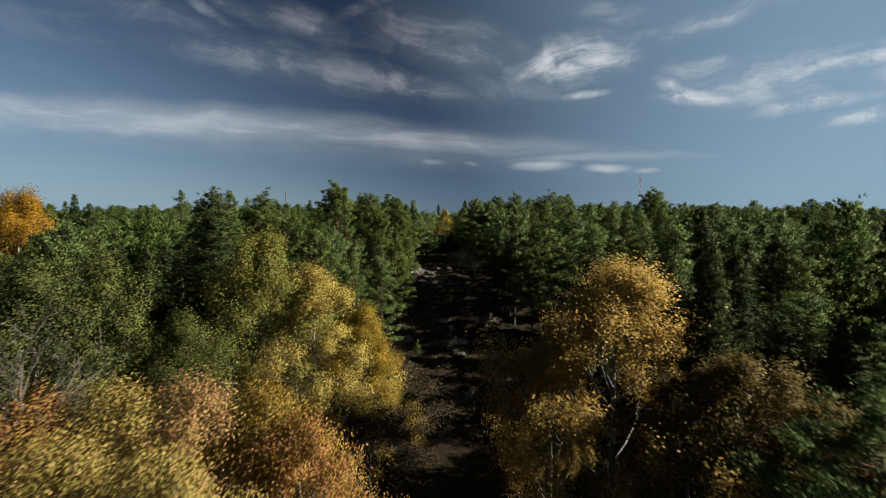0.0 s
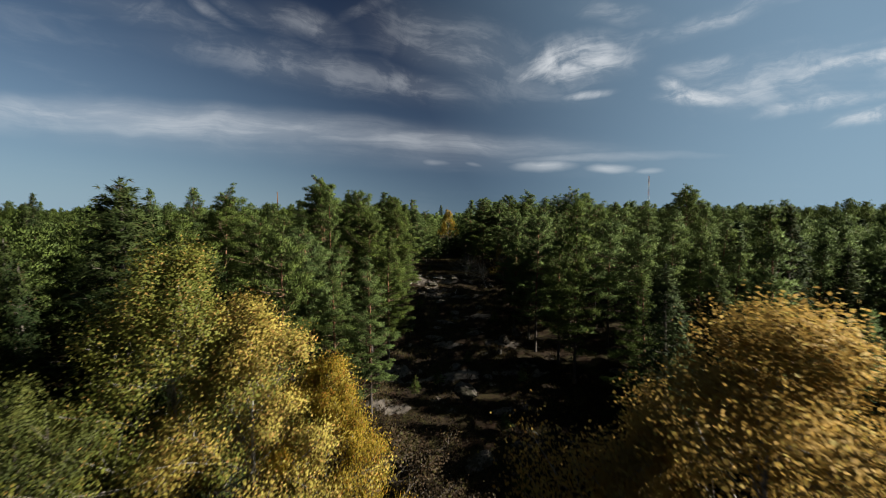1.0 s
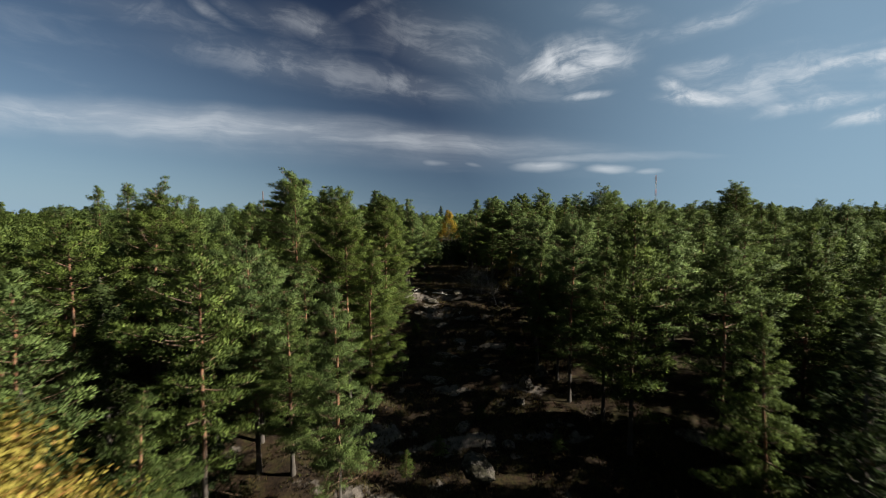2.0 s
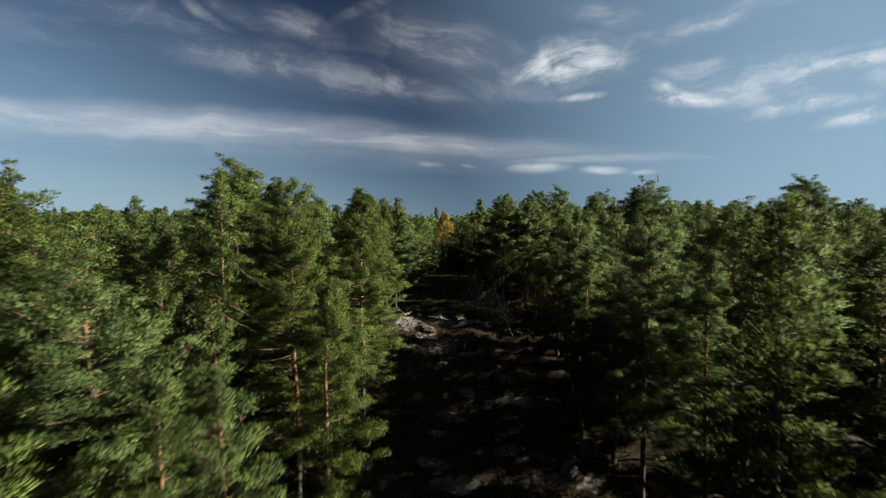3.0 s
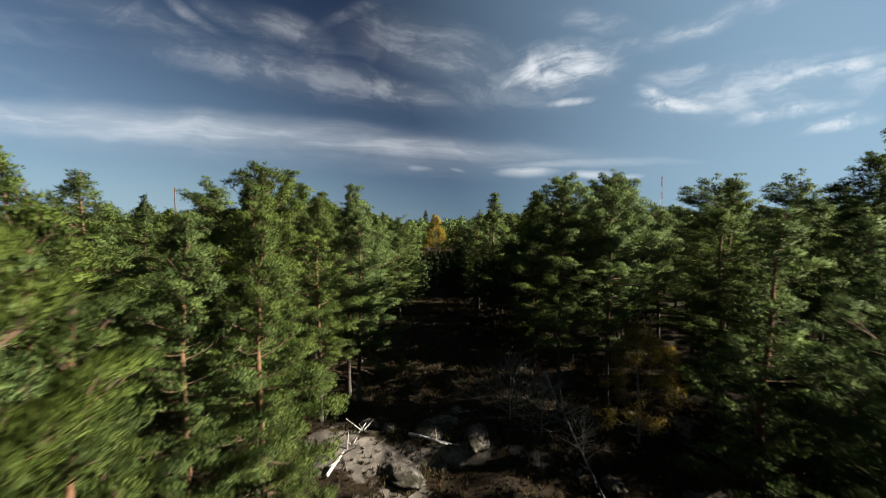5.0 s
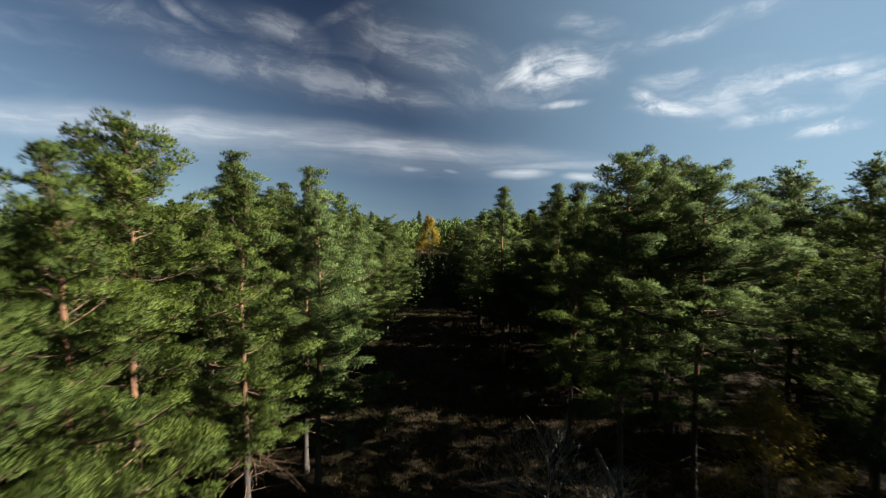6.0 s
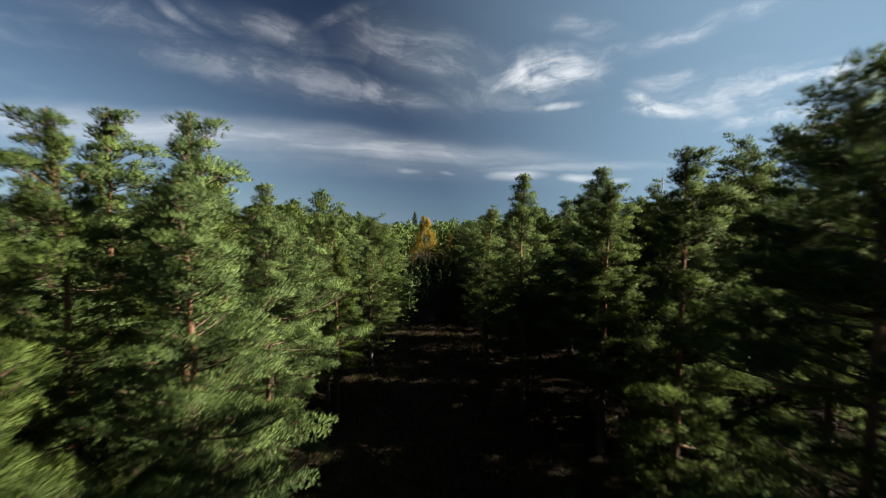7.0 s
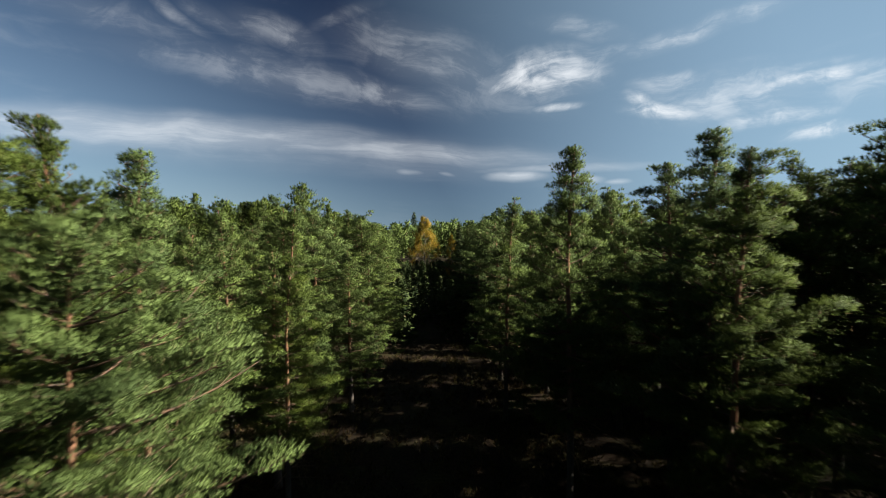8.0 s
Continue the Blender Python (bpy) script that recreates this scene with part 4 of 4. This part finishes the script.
for k, (x, y, w, d, h) in enumerate(((-0.8, 95.0, 3.2, 1.8, 0.7), (1.2, 93.2, 2.6, 1.2, 0.5), (-2.8, 91.5, 3.0, 1.6, 0.5), (2.2, 86.0, 2.8, 1.2, 0.45), (-1.0, 83.5, 2.4, 1.1, 0.5),
                                     (1.0, 78.6, 3.0, 1.2, 0.4), (-0.4, 75.2, 3.4, 1.1, 0.45), (3.4, 71.0, 2.2, 1.0, 0.5), (2.7, 48.7, 4.2, 1.7, 0.5), (1.6, 59.2, 4.6, 1.8, 0.5), (-1.6, 69.8, 2.6, 1.2, 0.4), (5.2, 55.0, 2.4, 1.2, 0.5), (0.8, 62.5, 2.2, 1.0, 0.4), (4.6, 80.5, 2.0, 1.0, 0.5))):
    boulder(k + 20, x, y, w, d, h, "low whaleback of bare grey bedrock among heather")

# ---- dead wood ----


def dead_log(name, label, foot, tip, thick, branches, seed, wood=None):
    """A bleached fallen stem with broken branches."""
    rng = np.random.default_rng(seed)
    foot, tip = np.array(foot), np.array(tip)
    t = np.linspace(0, 1, 9)
    line = foot + (tip - foot) * t[:, None] + np.cumsum(rng.normal(0, 0.03, (9, 3)), 0)
    root = new(name)
    root.matrix_basis = pose(*foot)
    part("stem", mesh_of("stem", *tubes([(line - foot, thick * (1 - 0.7 * t))], 8), wood or DEAD_WOOD, smooth=True), root)
    for k in range(branches):
        a = rng.uniform(0.25, 0.98)
        at = foot + (tip - foot) * a
        way = unit(rng, 1)[0]
        way[2] = abs(way[2]) * 0.8 + 0.1
        long = rng.uniform(0.4, 1.1) * min(1.0, np.linalg.norm(tip - foot) * 0.3)
        u = np.linspace(0, 1, 5)[:, None]
        curve = at + way * long * u + rng.normal(0, 0.1, 3) * u ** 2
        part("branch", mesh_of("branch", *tubes([(curve - foot, thick * 0.4 * (1 - 0.85 * u[:, 0]) + 0.006)], 5), wood or DEAD_WOOD), root)
    tagged(root, label, "fallen log", "dead wood")


def on_ground(x, y, up):
    return (x, y, ground_z(x, y) + up)


dead_log("fallen_log", "bleached white fallen log with forked end on bedrock", on_ground(-6.2, 91.3, 0.15), on_ground(-4.6, 94.6, 0.35), 0.1, 9, 1)
dead_log("fallen_log", "thin white fallen log lying across the rock", on_ground(-2.4, 94.0, 0.3), on_ground(0.3, 92.8, 0.2), 0.09, 2, 2)
dead_log("fallen_tree", "grey dead tree fallen from the wood edge with bare branches", on_ground(5.6, 97.5, 2.3), on_ground(6.4, 89.5, 0.2), 0.075, 16, 3, GREY_BARK)
dead_log("fallen_log", "short bleached branch on the rock", on_ground(1.3, 87.0, 0.1), on_ground(1.5, 87.6, 0.5), 0.06, 1, 4)
dead_log("fallen_log", "grey fallen branch in the heather", on_ground(8.0, 84.0, 0.1), on_ground(9.8, 82.6, 0.2), 0.06, 5, 5, GREY_BARK)


def bare_pole():
    """A branchless dead pine trunk that rises over the wood."""
    z = ground_z(-60, 180)
    root = new("dead_pine_trunk")
    root.matrix_basis = pose(-60, 180, z)
    t = np.linspace(0, 1, 10)
    line = np.column_stack([0.12 * np.sin(3 * t), 0.1 * t, (27.6 - z) * t])
    part("trunk", mesh_of("dead_trunk", *tubes([(line, 0.3 * (1 - 0.55 * t))], 8), PINE_BARK, smooth=True), root)
    rng = np.random.default_rng(8)
    for k in range(3):
        a = rng.uniform(0, 6.28)
        h = rng.uniform(0.75, 0.95) * (27.6 - z)
        line = np.array([[0, 0, h], [0.5 * math.cos(a), 0.5 * math.sin(a), h + 0.15]])
        part("stub", mesh_of("stub", *tubes([(line, np.array([0.05, 0.02]))], 5), PINE_BARK), root)
    tagged(root, "bare dead pine trunk without branches above the wood", "dead tree")


bare_pole()

# ---- telecom mast ----
MAST_RED = plain("red_paint", (0.15, 0.05, 0.04), (0.2, 0.07, 0.055), 3.0, 0.5)
MAST_WHITE = plain("white_paint", (0.22, 0.22, 0.22), (0.28, 0.28, 0.27), 3.0, 0.5)
MAST_GREY = plain("grey_plastic", (0.2, 0.2, 0.21), (0.26, 0.26, 0.27), 2.0, 0.5)


def telecom_mast(x, y, top):
    """A square lattice mast in red and white sections with panel antennas near its top."""
    z = ground_z(x, y)
    root = new("telecom_mast")
    root.matrix_basis = pose(x, y, z)
    tall, count = top - z, 9
    for k in range(count):
        lines, a, b = [], k * tall / count, (k + 1) * tall / count
        half = lambda h: 0.75 - 0.35 * h / tall
        corners = ((1, 1), (1, -1), (-1, -1), (-1, 1))
        steps = np.linspace(a, b, 4)
        for i, (cx, cy) in enumerate(corners):
            lines.append((np.array([[cx * half(h), cy * half(h), h] for h in (a, b)]), np.array([0.055, 0.055])))
            nx, ny = corners[(i + 1) % 4]
            for lo, hi in zip(steps[:-1], steps[1:]):
                lines.append((np.array([[cx * half(lo), cy * half(lo), lo], [nx * half(hi), ny * half(hi), hi]]), np.array([0.03, 0.03])))
                lines.append((np.array([[cx * half(hi), cy * half(hi), hi], [nx * half(hi), ny * half(hi), hi]]), np.array([0.028, 0.028])))
        part("lattice_section", mesh_of("lattice_section", *tubes(lines, 4), MAST_RED if k % 2 == 0 else MAST_WHITE), root)
    for k in range(6):
        a = k * math.pi / 3
        h = tall * (0.95 if k % 2 else 0.88)
        line = np.array([[0.7 * math.cos(a), 0.7 * math.sin(a), h - 1.2], [0.7 * math.cos(a), 0.7 * math.sin(a), h + 1.2]])
        part("panel_antenna", mesh_of("panel_antenna", *tubes([(line, np.array([0.16, 0.16]))], 6), MAST_GREY), root)
    line = np.array([[0, 0, tall - 0.3], [0, 0, tall + 5.0]])
    part("whip_antenna", mesh_of("whip_antenna", *tubes([(line, np.array([0.09, 0.04]))], 5), MAST_GREY), root)
    tagged(root, "slender faded red and white lattice mast with antennas behind the wood", "mast")


telecom_mast(181.0, 435.0, 57.0)

# ---- undergrowth ----
for x, y, h, w in ((-1.0, 60.0, 2.0, 1.7), (-3.2, 57.0, 2.4, 1.5), (2.2, 63.5, 1.6, 1.8), (-4.6, 70.0, 2.6, 1.4), (6.2, 74.5, 1.8, 1.6), (-3.4, 105.5, 1.8, 1.5), (4.6, 108.0, 1.5, 1.6),
                   (7.6, 60.0, 2.2, 1.6), (-4.8, 46.0, 3.0, 1.4), (4.8, 52.0, 1.8, 1.8), (-4.0, 80.0, 2.0, 1.5), (5.0, 44.0, 2.2, 1.6)):
    stand(PINE_MID, x, y, ground_z(x, y) + h, w * 0.32, label="knee-high to man-high young pine on thin soil")


def ground_cover(name, label, mat, count, seed, tall, wide, patch, keep):
    """Low plants over the clearing, too many to count."""
    rng = np.random.default_rng(seed)
    xs, ys = rng.uniform(-14, 15, count * 4), rng.uniform(36, 152, count * 4)
    spots = []
    for x, y in zip(xs, ys):
        if noise.noise((x * patch, y * patch, seed)) > keep:
            spots.append((x, y, ground_z(x, y) - 0.03))
        if len(spots) == count:
            break
    spots = np.array(spots)
    ways = np.tile([0.0, 0.0, 1.0], (len(spots), 1))
    v, f = blades(rng, spots, ways, 6, tall, wide, 0.75)
    tagged(new(name, mesh_of(name, v, f, mat)), label, "undergrowth", kind="stuff")


ground_cover("heather_cover", "brown heather and bilberry covering the thin soil", HEATHER, 17000, 3, 0.3, 0.055, 0.35, -0.2)
ground_cover("grass_cover", "dry yellow grass tufts between the rocks", DRY_GRASS, 5000, 4, 0.4, 0.04, 0.22, 0.08)

# ---- distance ----


def wooded_ridge():
    """Low wooded hills on the horizon."""
    xs = np.arange(-3600, 3601, 30.0)
    rows = []
    for k, y in enumerate((1500.0, 1560.0, 1640.0, 1800.0)):
        for x in xs:
            top = 13 + 7 * noise.noise((x * 0.0011, 2.0, 0)) + 2.2 * noise.noise((x * 0.02, 5.0, k))
            rows.append((x, y, (0.0, top, top + 2.0, 0.0)[k]))
    i, j = np.meshgrid(np.arange(3), np.arange(len(xs) - 1), indexing="ij")
    n = len(xs)
    quads = np.stack([i * n + j, i * n + j + 1, (i + 1) * n + j + 1, (i + 1) * n + j], -1).reshape(-1, 4)
    ob = new("backdrop", mesh_of("wooded_ridge", rows, quads, SPRUCE))
    tagged(ob, "low dark wooded hills along the horizon", "hills", kind="structure")


wooded_ridge()
